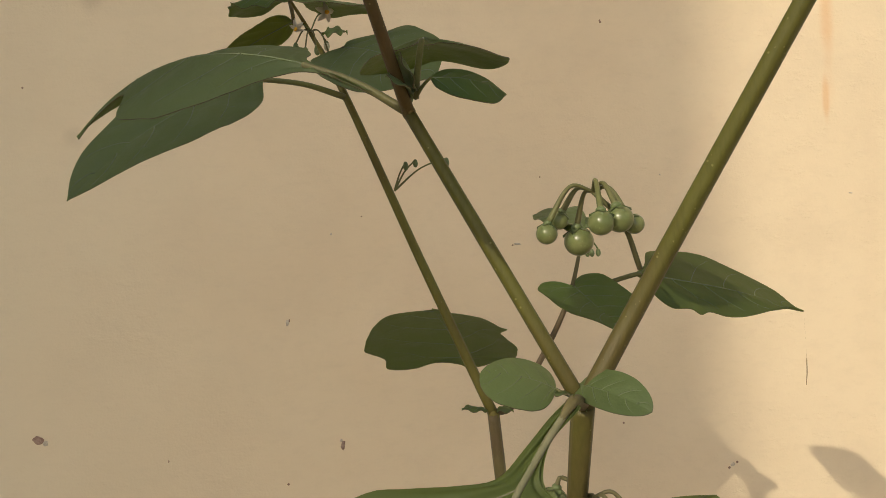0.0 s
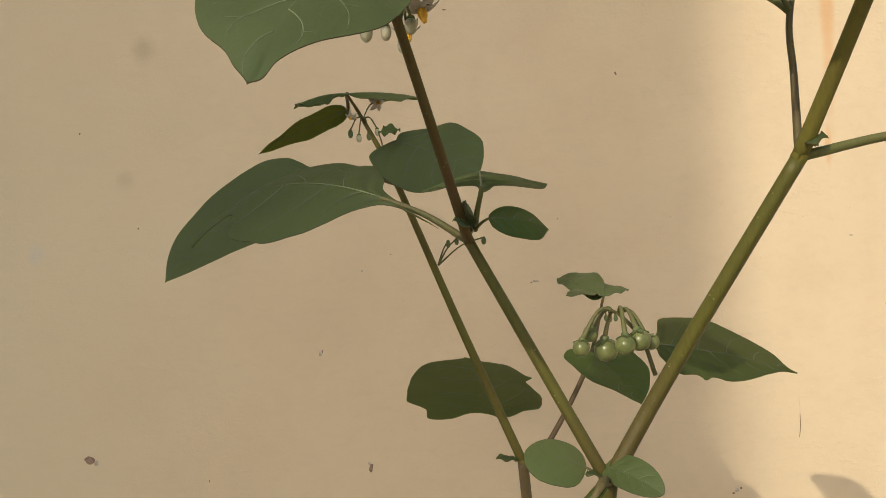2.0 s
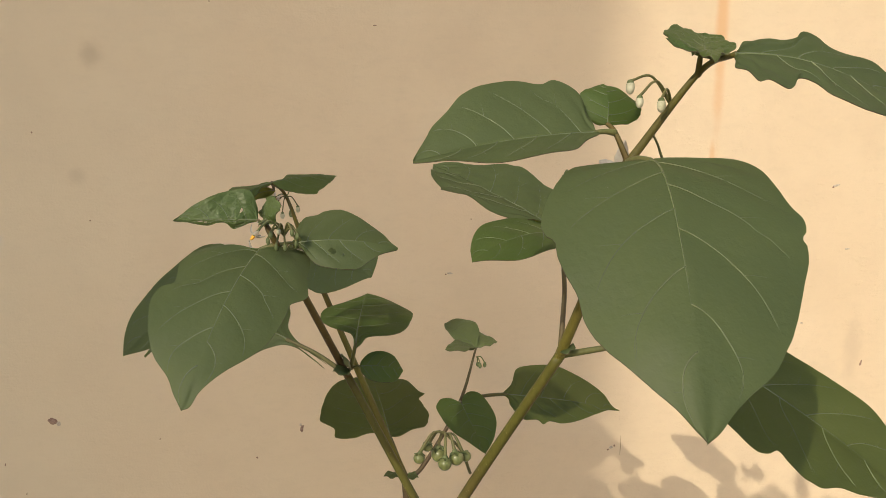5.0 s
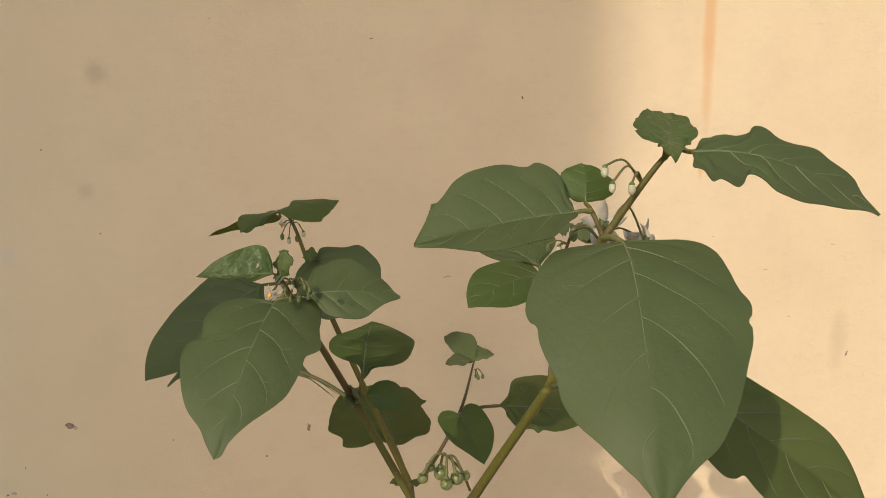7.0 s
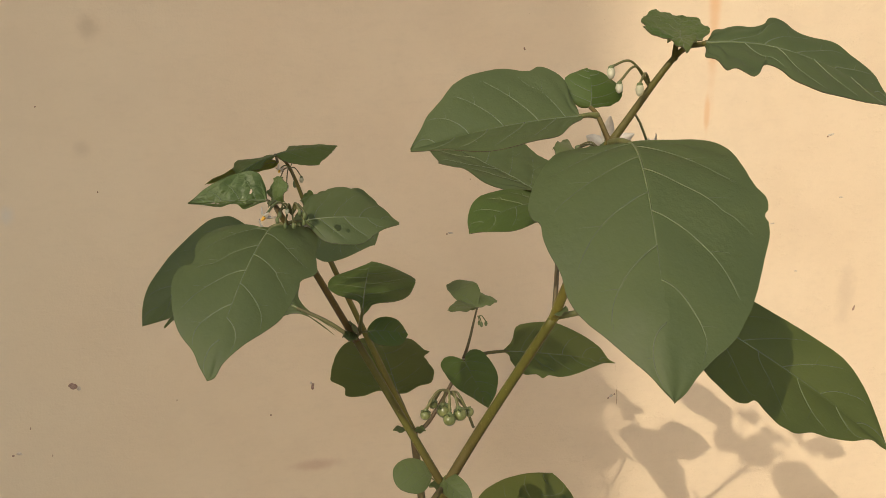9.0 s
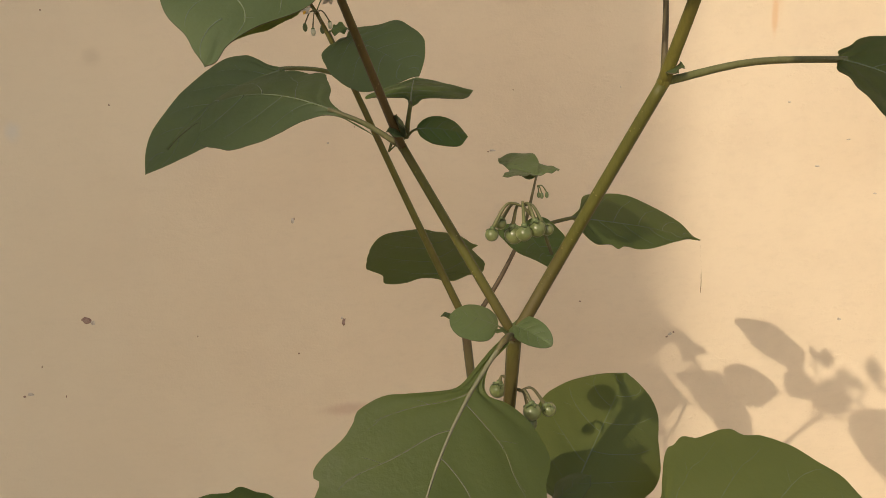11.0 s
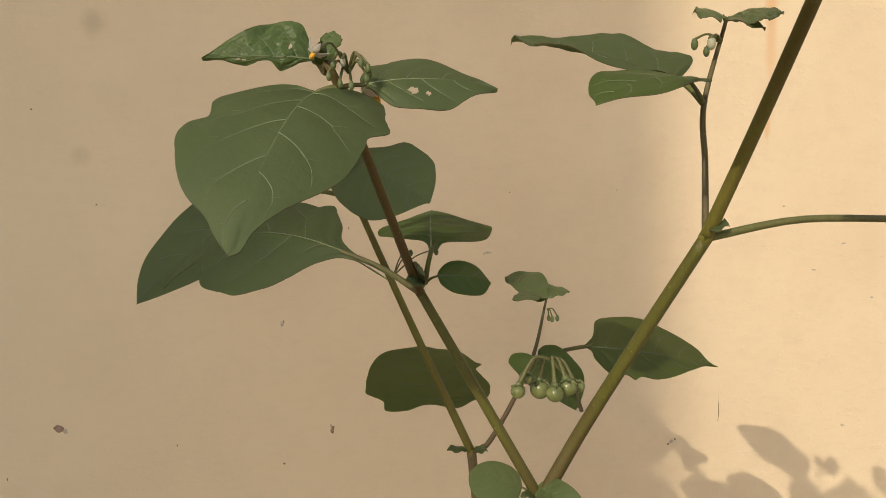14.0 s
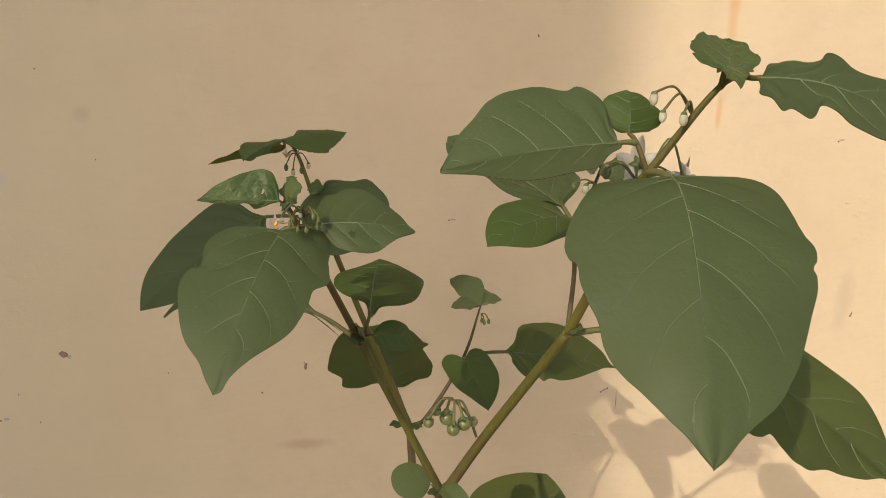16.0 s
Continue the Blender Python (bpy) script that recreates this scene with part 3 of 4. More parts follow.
for x, z, wide, high, mat, turn in (
        (-0.320, 0.327, 0.0060, 0.0050, CHIP, 0.4), (-0.314, 0.3235, 0.0028, 0.0032, PALE_CHIP, 0.9),
        (-0.032, 0.297, 0.0028, 0.0058, CHIP, 0.3), (-0.0335, 0.302, 0.0016, 0.0022, PALE_CHIP, 0.2),
        (0.156, 0.487, 0.0042, 0.0016, PALE_CHIP, 0.1), (0.151, 0.486, 0.0012, 0.0012, CHIP, 0.1),
        (-0.395, 0.245, 0.0045, 0.0028, PALE_CHIP, 0.3), (-0.402, 0.243, 0.0020, 0.0020, CHIP, 0.3),
        (0.676, 0.586, 0.0060, 0.0016, PALE_CHIP, -0.2), (0.672, 0.584, 0.0016, 0.0013, CHIP, 0.0),
        (0.255, 0.710, 0.0012, 0.0024, CHIP, -0.5), (-0.312, 0.664, 0.0010, 0.0012, CHIP, 0.0),
        (-0.079, 0.423, 0.0022, 0.0040, PALE_CHIP, 0.2), (-0.077, 0.425, 0.0006, 0.0022, CHIP, 0.1),
        (0.373, 0.241, 0.0034, 0.0022, PALE_CHIP, -0.4), (0.369, 0.238, 0.0020, 0.0014, CHIP, -0.3),
        (0.378, 0.243, 0.0014, 0.0016, CHIP, 0.5), (-0.201, 0.296, 0.0007, 0.0016, CHIP, 0.1),
        (-0.088, 0.263, 0.0015, 0.0013, CHIP, 0.0), (0.257, 0.295, 0.0013, 0.0013, CHIP, 0.0),
        (-0.259, 0.564, 0.0010, 0.0010, CHIP, 0.0), (-0.031, 0.508, 0.0014, 0.0014, PALE_CHIP, 0.0),
        (0.183, 0.554, 0.0008, 0.0010, CHIP, 0.0), (0.603, 0.238, 0.0036, 0.0022, PALE_CHIP, 0.4),
        (0.735, 0.338, 0.0018, 0.0050, CHIP, 0.4), (0.000, 0.524, 0.0009, 0.0009, CHIP, 0.0),
        (0.070, 0.783, 0.0026, 0.0008, CHIP, 0.0), (-0.114, 0.807, 0.0009, 0.0010, CHIP, 0.3),
        (-0.377, 0.277, 0.0006, 0.0020, CHIP, 0.2), (-0.357, 0.238, 0.0006, 0.0022, CHIP, 0.2),
        (0.31, 0.55, 0.0010, 0.0010, PALE_CHIP, 0.0), (0.56, 0.44, 0.0040, 0.0014, PALE_CHIP, 0.1),
        (0.60, 0.47, 0.0034, 0.0012, PALE_CHIP, -0.1), (0.64, 0.40, 0.0030, 0.0012, PALE_CHIP, 0.2),
        (0.70, 0.50, 0.0044, 0.0014, PALE_CHIP, 0.0), (0.52, 0.52, 0.0026, 0.0010, PALE_CHIP, 0.1)):
    chip(x, z, wide, high, mat, 0.0012, turn)

# ---- the two nightshade plants ----
main = tagged(new("nightshade_plant"), "tall forked black nightshade plant with broad green leaves and unripe berries", "plant", "nightshade plants")
main.location = (0.055, 0.185, GROUND)
back = tagged(new("nightshade_plant"), "slender black nightshade plant with small white flowers, nearer the wall", "plant", "nightshade plants")
back.location = (0.06, 0.33, GROUND)

stem(main, 'main_stem', [(0.0550, 0.1850, -0.1300), (0.0550, 0.1820, 0.1200), (0.0595, 0.1938, 0.3647), (0.0626, 0.1850, 0.4125), (0.0651, 0.1780, 0.4508)], [0.0045, 0.0042, 0.0032, 0.0029, 0.0034])
stem(main, 'branch', [(0.0595, 0.1938, 0.3647), (0.0702, 0.1944, 0.3602), (0.0810, 0.1950, 0.3497)], [0.0016, 0.0012, 0.001], material=PALE_STEM)
stem(main, 'branch', [(0.0651, 0.1780, 0.4508), (0.0868, 0.1722, 0.4893), (0.1179, 0.1421, 0.5584)], [0.0029, 0.0027, 0.0024])
stem(main, 'branch', [(0.1179, 0.1421, 0.5584), (0.1214, 0.1130, 0.5999), (0.1110, 0.0558, 0.6493)], [0.0024, 0.0021, 0.0018], material=BRIGHT_STEM)
stem(main, 'flower_stalk', [(0.1159, 0.0827, 0.6261), (0.1209, 0.0928, 0.6325), (0.1280, 0.1030, 0.6390)], [0.0011, 0.0009, 0.001], material=GREEN_STEM)
stem(main, 'branch', [(0.1110, 0.0558, 0.6493), (0.1350, 0.0588, 0.6773), (0.1319, 0.0323, 0.6804)], [0.0014, 0.001, 0.0008])
stem(main, 'branch', [(0.1110, 0.0558, 0.6493), (0.1074, 0.0580, 0.6587), (0.1062, 0.0620, 0.6615)], [0.001, 0.0008, 0.0007], material=DARK_STEM)
stem(main, 'branch', [(0.0651, 0.1780, 0.4508), (0.0220, 0.1924, 0.5372)], [0.0023, 0.0019])
stem(main, 'branch', [(0.0220, 0.1924, 0.5372), (-0.0058, 0.1396, 0.6136), (-0.0103, 0.1500, 0.6197)], [0.0019, 0.0014, 0.0008], material=DARK_STEM)
stem(main, 'branch', [(0.1179, 0.1421, 0.5584), (0.1221, 0.1500, 0.5845), (0.1229, 0.1520, 0.6054), (0.1357, 0.1595, 0.6358)], [0.0013, 0.0011, 0.001, 0.0007], material=PALE_STEM)
leaf(main, (0.1113, 0.0406, 0.6504), (0.0950, -0.0284, 0.5936), (0.0720, 0.0160, 0.6331), (0.1348, -0.0040, 0.6246), mid=(0.1036, 0.0077, 0.6384), um=(0.5, 0.52), stalk=(0.1110, 0.0558, 0.6493), fine=2, lift=(0.002, 0.009), rib_paint=DULL_VEIN,
     edge=(((0.02, 0.15), (0.04, 0.35), (0.07, 0.53), (0.14, 0.70), (0.26, 0.84), (0.39, 0.97), (0.49, 1.02), (0.54, 0.98), (0.56, 0.92), (0.61, 0.91), (0.67, 0.85), (0.72, 0.78), (0.78, 0.73), (0.83, 0.61), (0.87, 0.45), (0.91, 0.31), (0.95, 0.16), (0.98, 0.07)),
           ((0.00, 0.15), (0.00, 0.35), (0.00, 0.54), (0.05, 0.76), (0.15, 0.89), (0.29, 0.94), (0.40, 0.98), (0.45, 1.05), (0.50, 1.03), (0.52, 0.98), (0.53, 1.01), (0.59, 0.99), (0.66, 0.91), (0.74, 0.80), (0.80, 0.70), (0.87, 0.53), (0.92, 0.32), (0.95, 0.20), (0.98, 0.10))))  # large leaf near the top
leaf(main, (0.1006, 0.0567, 0.6589), (0.0421, 0.0524, 0.6507), (0.0774, 0.0713, 0.6762), (0.0674, 0.0300, 0.6507), um=(0.4, 0.4), stalk=(0.1074, 0.0580, 0.6587), fine=2,
     edge=(((-0.01, 0.16), (-0.00, 0.36), (-0.01, 0.57), (0.02, 0.74), (0.11, 0.91), (0.18, 0.87), (0.31, 0.99), (0.47, 0.96), (0.64, 0.85), (0.74, 0.67), (0.85, 0.46), (0.91, 0.26)),
           ((0.00, 0.10), (0.04, 0.25), (0.13, 0.40), (0.27, 0.76), (0.39, 0.87), (0.50, 0.89), (0.64, 0.81), (0.77, 0.61), (0.87, 0.38))))  # upper side leaf
leaf(main, (0.1077, 0.0660, 0.6614), (0.1094, 0.0740, 0.6746), (0.0989, 0.0700, 0.6685), (0.1207, 0.0700, 0.6663), shape='round', teeth=0.03, fine=2, skin=DEEP)
leaf(main, (0.1310, 0.0480, 0.6815), (0.1470, 0.0800, 0.6920), (0.1199, 0.0532, 0.6877), (0.1452, 0.0554, 0.6850), um=(0.08, 0.33), bow=0.001, teeth=0.05, fine=2, crumple=0.0006, skin=CRINKLED,
     edge=(((-0.02, 0.40), (-0.02, 0.75), (0.02, 0.92), (0.06, 0.86), (0.10, 1.00), (0.30, 0.97), (0.60, 0.82), (0.85, 0.52)),
           ((-0.10, 0.30), (0.02, 0.55), (0.10, 0.78), (0.20, 0.80), (0.33, 1.00), (0.60, 0.88), (0.85, 0.62))))  # young top leaves
leaf(main, (0.1337, 0.0555, 0.6829), (0.1232, 0.0277, 0.6777), (0.1290, 0.0534, 0.6832), (0.1316, 0.0362, 0.6810), shape='ovate', um=(0.3, 0.4), teeth=0.05, skin=DEEP, fine=2)
leaf(main, (0.1319, 0.0323, 0.6804), (0.2003, 0.0313, 0.6565), (0.1590, 0.0415, 0.6875), (0.1393, 0.0177, 0.6703), mid=(0.1650, 0.0320, 0.6754), um=(0.3, 0.23), wave=0.0008, fine=2,
     edge=(((0.02, 0.17), (0.05, 0.41), (0.10, 0.46), (0.13, 0.52), (0.18, 0.55), (0.24, 0.50), (0.30, 0.63), (0.33, 0.86), (0.38, 0.97), (0.43, 0.95), (0.48, 0.82), (0.57, 0.80), (0.68, 0.86), (0.75, 0.73), (0.90, 0.80), (0.93, 0.40)),
           ((-0.00, 0.14), (-0.02, 0.38), (0.02, 0.50), (0.05, 0.83), (0.10, 0.77), (0.14, 0.85), (0.18, 0.93), (0.22, 0.82), (0.26, 0.56), (0.29, 0.53), (0.33, 0.64), (0.37, 0.95), (0.48, 1.05), (0.65, 0.76), (0.80, 0.52))))  # long wavy leaf
stem(main, 'branch', [(0.1350, 0.0588, 0.6773), (0.1343, 0.0572, 0.6801), (0.1337, 0.0555, 0.6829)], [0.0011, 0.0009, 0.0007])
leaf(main, (0.1773, 0.1272, 0.5627), (0.2477, 0.0742, 0.5077), (0.2377, 0.1050, 0.5516), (0.1882, 0.0800, 0.5312), um=(0.38, 0.38), bow=0.006, stalk=(0.1179, 0.1421, 0.5584), fine=2, skin=OLIVE,
     edge=(((-0.02, 0.13), (-0.00, 0.30), (0.01, 0.49), (0.04, 0.62), (0.09, 0.71), (0.15, 0.79), (0.23, 0.76), (0.34, 0.77), (0.47, 0.80), (0.66, 0.77), (0.80, 0.57), (0.91, 0.30)),
           ((0.02, 0.27), (0.06, 0.36), (0.10, 0.58), (0.14, 0.70), (0.22, 0.96), (0.29, 1.04), (0.38, 1.11), (0.42, 1.03), (0.44, 0.90), (0.49, 0.97), (0.56, 1.03), (0.59, 1.00), (0.63, 0.96), (0.69, 0.72), (0.76, 0.58), (0.85, 0.34), (0.92, 0.07), (0.97, 0.04))))  # right drooping leaf
leaf(main, (0.1193, 0.1641, 0.6152), (0.0719, 0.2270, 0.6414), (0.1199, 0.2150, 0.6402), (0.0837, 0.1611, 0.6248), um=(0.3, 0.5), stalk=(0.1229, 0.1520, 0.6054), wave=0.0015, fine=2, crumple=0.0007,
     edge=(((0.03, 0.15), (0.06, 0.55), (0.12, 0.72), (0.30, 0.85), (0.50, 0.90), (0.70, 0.78), (0.88, 0.42)),
           ((0.04, 0.20), (0.12, 0.50), (0.25, 0.72), (0.38, 0.82), (0.48, 1.00), (0.56, 0.98), (0.62, 0.82), (0.75, 0.70), (0.88, 0.38))))  # side shoot leaf
leaf(main, (0.1160, 0.1500, 0.6139), (0.0753, 0.1328, 0.6051), (0.0955, 0.1726, 0.6228), (0.0944, 0.1180, 0.6070), um=(0.26, 0.62), bow=0.004, stalk=(0.1229, 0.1520, 0.6054), fine=2, skin=DEEP,
     edge=(((-0.11, 0.37), (-0.06, 0.57), (0.16, 0.66), (0.41, 0.66), (0.70, 0.52), (0.88, 0.28)),
           ((-0.01, 0.39), (0.22, 0.80), (0.50, 0.97), (0.69, 0.85), (0.88, 0.45))))
leaf(main, (0.1357, 0.1595, 0.6358), (0.1228, 0.1595, 0.6386), (0.1325, 0.1695, 0.6414), (0.1223, 0.1495, 0.6348), shape='ovate', teeth=0.15, wave=0.001, young=True)
leaf(main, (0.1357, 0.1595, 0.6358), (0.1505, 0.1475, 0.6355), (0.1501, 0.1655, 0.6404), (0.1365, 0.1435, 0.6316), shape='ovate', teeth=0.07, crumple=0.0007, young=True, fine=2)
leaf(main, (0.1357, 0.1595, 0.6358), (0.1417, 0.1445, 0.6295), (0.1396, 0.1545, 0.6346), (0.1327, 0.1425, 0.6313), shape='lance', teeth=0.02, young=True)
leaf(main, (0.1219, 0.1401, 0.5614), (0.1227, 0.1350, 0.5631), (0.1229, 0.1400, 0.5640), (0.1171, 0.1300, 0.5632), shape='round')  # bud leaf at the node
leaf(main, (-0.0126, 0.1386, 0.6122), (-0.0336, 0.0725, 0.5698), (-0.0486, 0.1014, 0.5959), (0.0082, 0.1250, 0.6050), um=(0.45, 0.24), bow=0.009, stalk=(-0.0058, 0.1396, 0.6136), fine=2, dome=0.0025, lift=(0.0, 0.002),
     edge=(((0.02, 0.17), (0.03, 0.31), (0.06, 0.43), (0.01, 0.79), (0.08, 0.96), (0.21, 1.05), (0.36, 0.93), (0.39, 0.96), (0.40, 1.06), (0.45, 1.11), (0.52, 1.09), (0.62, 0.97), (0.73, 0.80), (0.80, 0.63), (0.87, 0.36), (0.94, 0.18), (0.98, 0.06)),
           ((-0.03, 0.15), (-0.10, 0.35), (-0.11, 0.62), (-0.05, 0.83), (0.09, 0.95), (0.17, 0.99), (0.29, 1.11), (0.33, 1.11), (0.38, 0.97), (0.40, 0.92), (0.48, 0.92), (0.63, 0.81), (0.72, 0.63), (0.82, 0.37), (0.92, 0.16), (0.98, 0.10))))  # large leaf of the left branch
leaf(main, (0.0020, 0.1398, 0.6143), (0.0442, 0.1367, 0.6109), (0.0203, 0.1639, 0.6256), (0.0170, 0.1273, 0.6045), um=(0.366, 0.391), bow=0.003, stalk=(-0.0058, 0.1396, 0.6136), fine=2, holes=[(0.42, 0.42, 0.03, 0.12), (0.5, 0.52, 0.018, 0.08), (0.12, 0.2, 0.015, 0.1)],
     edge=(((-0.04, 0.30), (-0.01, 0.55), (0.03, 0.76), (0.15, 0.85), (0.21, 0.96), (0.36, 0.98), (0.52, 0.80), (0.71, 0.57), (0.84, 0.35), (0.93, 0.09)),
           ((0.05, 0.21), (0.15, 0.55), (0.27, 0.84), (0.44, 0.99), (0.61, 0.88), (0.73, 0.61), (0.87, 0.28))))
leaf(main, (-0.0137, 0.1463, 0.6236), (-0.0475, 0.1454, 0.6242), (-0.0221, 0.1508, 0.6359), (-0.0230, 0.1450, 0.6199), um=(0.26, 0.274), stalk=(-0.0103, 0.1500, 0.6197), wave=0.001, fine=2, holes=[(0.7, 0.3, 0.03, 0.14), (0.64, 0.45, 0.02, 0.1), (0.28, -0.3, 0.015, 0.08)], crumple=0.0005, skin=CRINKLED,
     edge=(((-0.00, 0.30), (0.04, 0.71), (0.09, 0.95), (0.22, 1.06), (0.40, 0.96), (0.62, 0.70), (0.80, 0.47), (0.91, 0.20)),
           ((0.03, 0.21), (0.13, 0.44), (0.24, 0.77), (0.31, 0.87), (0.38, 0.39), (0.49, 0.41), (0.59, 0.54), (0.81, 0.31))))
leaf(main, (-0.0102, 0.1500, 0.6212), (-0.0089, 0.1550, 0.6328), (-0.0133, 0.1600, 0.6262), (-0.0047, 0.1450, 0.6288), shape='round', teeth=0.08, wave=0.001, crumple=0.0007, skin=CRINKLED, fine=2)  # curly young leaf
leaf(main, (-0.0096, 0.1480, 0.6216), (-0.0106, 0.1200, 0.6246), (-0.0129, 0.1400, 0.6233), (-0.0098, 0.1350, 0.6223), shape='ovate')
leaf(main, (-0.0072, 0.2029, 0.5543), (-0.0866, 0.2330, 0.5405), (-0.0373, 0.2620, 0.5755), (-0.0494, 0.1992, 0.5406), mid=(-0.0519, 0.2250, 0.5625), um=(0.524, 0.463), stalk=(0.0220, 0.1924, 0.5372), fine=2,
     edge=(((-0.18, 0.02), (-0.08, 0.04), (-0.02, 0.08), (0.03, 0.20), (0.06, 0.48), (0.12, 0.78), (0.15, 0.92), (0.19, 0.87), (0.20, 0.79), (0.24, 0.81), (0.30, 0.83), (0.35, 0.77), (0.42, 0.68), (0.53, 0.57), (0.67, 0.58), (0.76, 0.50), (0.85, 0.30), (0.93, 0.12)),
           ((-0.18, 0.09), (-0.09, 0.04), (0.01, 0.09), (0.09, 0.27), (0.15, 0.46), (0.21, 0.68), (0.29, 0.88), (0.43, 0.99), (0.53, 0.89), (0.65, 0.70), (0.68, 0.52), (0.66, 0.38), (0.71, 0.24), (0.80, 0.20), (0.90, 0.10))))  # arched leaf
leaf(main, (0.0261, 0.1836, 0.5551), (0.0352, 0.2511, 0.5661), (0.0075, 0.2380, 0.5594), (0.0592, 0.2265, 0.5591), um=(0.62, 0.62), bow=0.004, stalk=(0.0240, 0.1914, 0.5412), fine=2, skin=DEEP,
     edge=(((0.12, 0.07), (0.21, 0.17), (0.38, 0.65), (0.66, 0.94), (0.85, 0.85)),
           ((0.06, 0.11), (0.13, 0.19), (0.22, 0.62), (0.40, 0.90), (0.71, 1.00), (0.90, 0.70))))
leaf(main, (0.0280, 0.1831, 0.5450), (0.0500, 0.1862, 0.5401), (0.0390, 0.1912, 0.5481), (0.0390, 0.1782, 0.5371), um=(0.487, 0.513), stalk=(0.0240, 0.1914, 0.5412), wave=0.0, fine=2, skin=DEEP,
     edge=(((0.05, 0.42), (0.24, 1.01), (0.52, 1.24), (0.80, 1.04), (0.95, 0.33)),
           ((0.07, 0.48), (0.26, 0.86), (0.53, 0.95), (0.81, 0.74))))
leaf(main, (0.0230, 0.1914, 0.5402), (0.0193, 0.1800, 0.5514), (0.0194, 0.1900, 0.5486), (0.0213, 0.1750, 0.5492), shape='ovate', young=True)
leaf(main, (0.0230, 0.1914, 0.5402), (0.0152, 0.1780, 0.5448), (0.0177, 0.1850, 0.5462), (0.0169, 0.1720, 0.5443), shape='ovate', young=True)
leaf(main, (0.0589, 0.1831, 0.4548), (0.0379, 0.1890, 0.4598), (0.0509, 0.1930, 0.4626), (0.0476, 0.1743, 0.4517), shape='oval', um=0.48, stalk=(0.0651, 0.1780, 0.4508), fine=2, young=True, teeth=0.0, wave=0.0)
leaf(main, (0.0646, 0.1791, 0.4564), (0.0765, 0.1564, 0.4532), (0.0710, 0.1741, 0.4619), (0.0678, 0.1592, 0.4525), shape='oval', um=0.48, stalk=(0.0651, 0.1780, 0.4508), fine=2, young=True, teeth=0.0, wave=0.0)
leaf(main, (0.0651, 0.1750, 0.4498), (0.0562, 0.1750, 0.4554), (0.0586, 0.1800, 0.4559), (0.0576, 0.1700, 0.4570), shape='ovate')
leaf(main, (0.0570, 0.1600, 0.4563), (0.0062, 0.0747, 0.3565), (-0.0255, 0.1220, 0.4155), (0.0750, 0.1380, 0.4043), mid=(0.0158, 0.1182, 0.4085), um=(0.5, 0.48), stalk=(0.0651, 0.1780, 0.4508), fine=2, skin=OLIVE, stout=1.9, rib_paint=MAUVE_VEIN,
     edge=(((-0.02, 0.02), (0.03, 0.06), (0.10, 0.09), (0.16, 0.14), (0.19, 0.32), (0.22, 0.58), (0.24, 0.74), (0.30, 0.90), (0.33, 0.88), (0.38, 0.91), (0.44, 1.02), (0.48, 1.06), (0.50, 1.02), (0.50, 0.97), (0.56, 0.98), (0.63, 0.98), (0.67, 0.97), (0.80, 0.85), (0.90, 0.45)),
           ((-0.00, 0.05), (0.08, 0.02), (0.14, 0.07), (0.16, 0.14), (0.16, 0.29), (0.18, 0.50), (0.21, 0.65), (0.25, 0.79), (0.28, 0.83), (0.33, 0.84), (0.39, 0.90), (0.44, 0.85), (0.49, 0.88), (0.60, 0.85), (0.75, 0.65), (0.90, 0.30))))  # large low leaf toward the path
leaf(main, (0.1075, 0.2500, 0.3159), (0.1732, 0.3250, 0.3622), (0.0979, 0.3180, 0.3424), (0.1806, 0.2750, 0.3099), um=(0.52, 0.52), stalk=(0.0810, 0.1950, 0.3497), fine=2, skin=OLD,
     edge=(((0.04, 0.30), (0.10, 0.50), (0.25, 0.75), (0.40, 0.83), (0.63, 0.88), (0.79, 0.71), (0.90, 0.47), (0.96, 0.26)),
           ((0.01, 0.50), (0.10, 0.68), (0.31, 0.81), (0.42, 0.90), (0.54, 0.89), (0.72, 0.73), (0.86, 0.62), (0.94, 0.46), (0.985, 0.22))))  # broad low leaf
leaf(main, (0.1432, 0.2320, 0.3186), (0.2946, 0.2000, 0.2975), (0.2222, 0.2750, 0.3417), (0.1697, 0.1500, 0.3179), um=(0.33, 0.33), stalk=(0.0810, 0.1950, 0.3457), fine=2, skin=OLD,
     edge=(((0.09, 0.14), (0.11, 0.34), (0.13, 0.58), (0.15, 0.68), (0.17, 0.70), (0.21, 0.81), (0.27, 0.82), (0.31, 0.87), (0.41, 0.97), (0.46, 0.91), (0.52, 0.92), (0.62, 0.85), (0.67, 0.78), (0.71, 0.71), (0.80, 0.58), (0.85, 0.40), (0.91, 0.20)),
           ((0.09, 0.13), (0.11, 0.33), (0.13, 0.56), (0.15, 0.65), (0.17, 0.67), (0.21, 0.78), (0.27, 0.78), (0.31, 0.84), (0.41, 0.93), (0.46, 0.87), (0.52, 0.89), (0.62, 0.82), (0.67, 0.75), (0.71, 0.68), (0.80, 0.55), (0.85, 0.39), (0.91, 0.19))))  # low leaf beside the wall
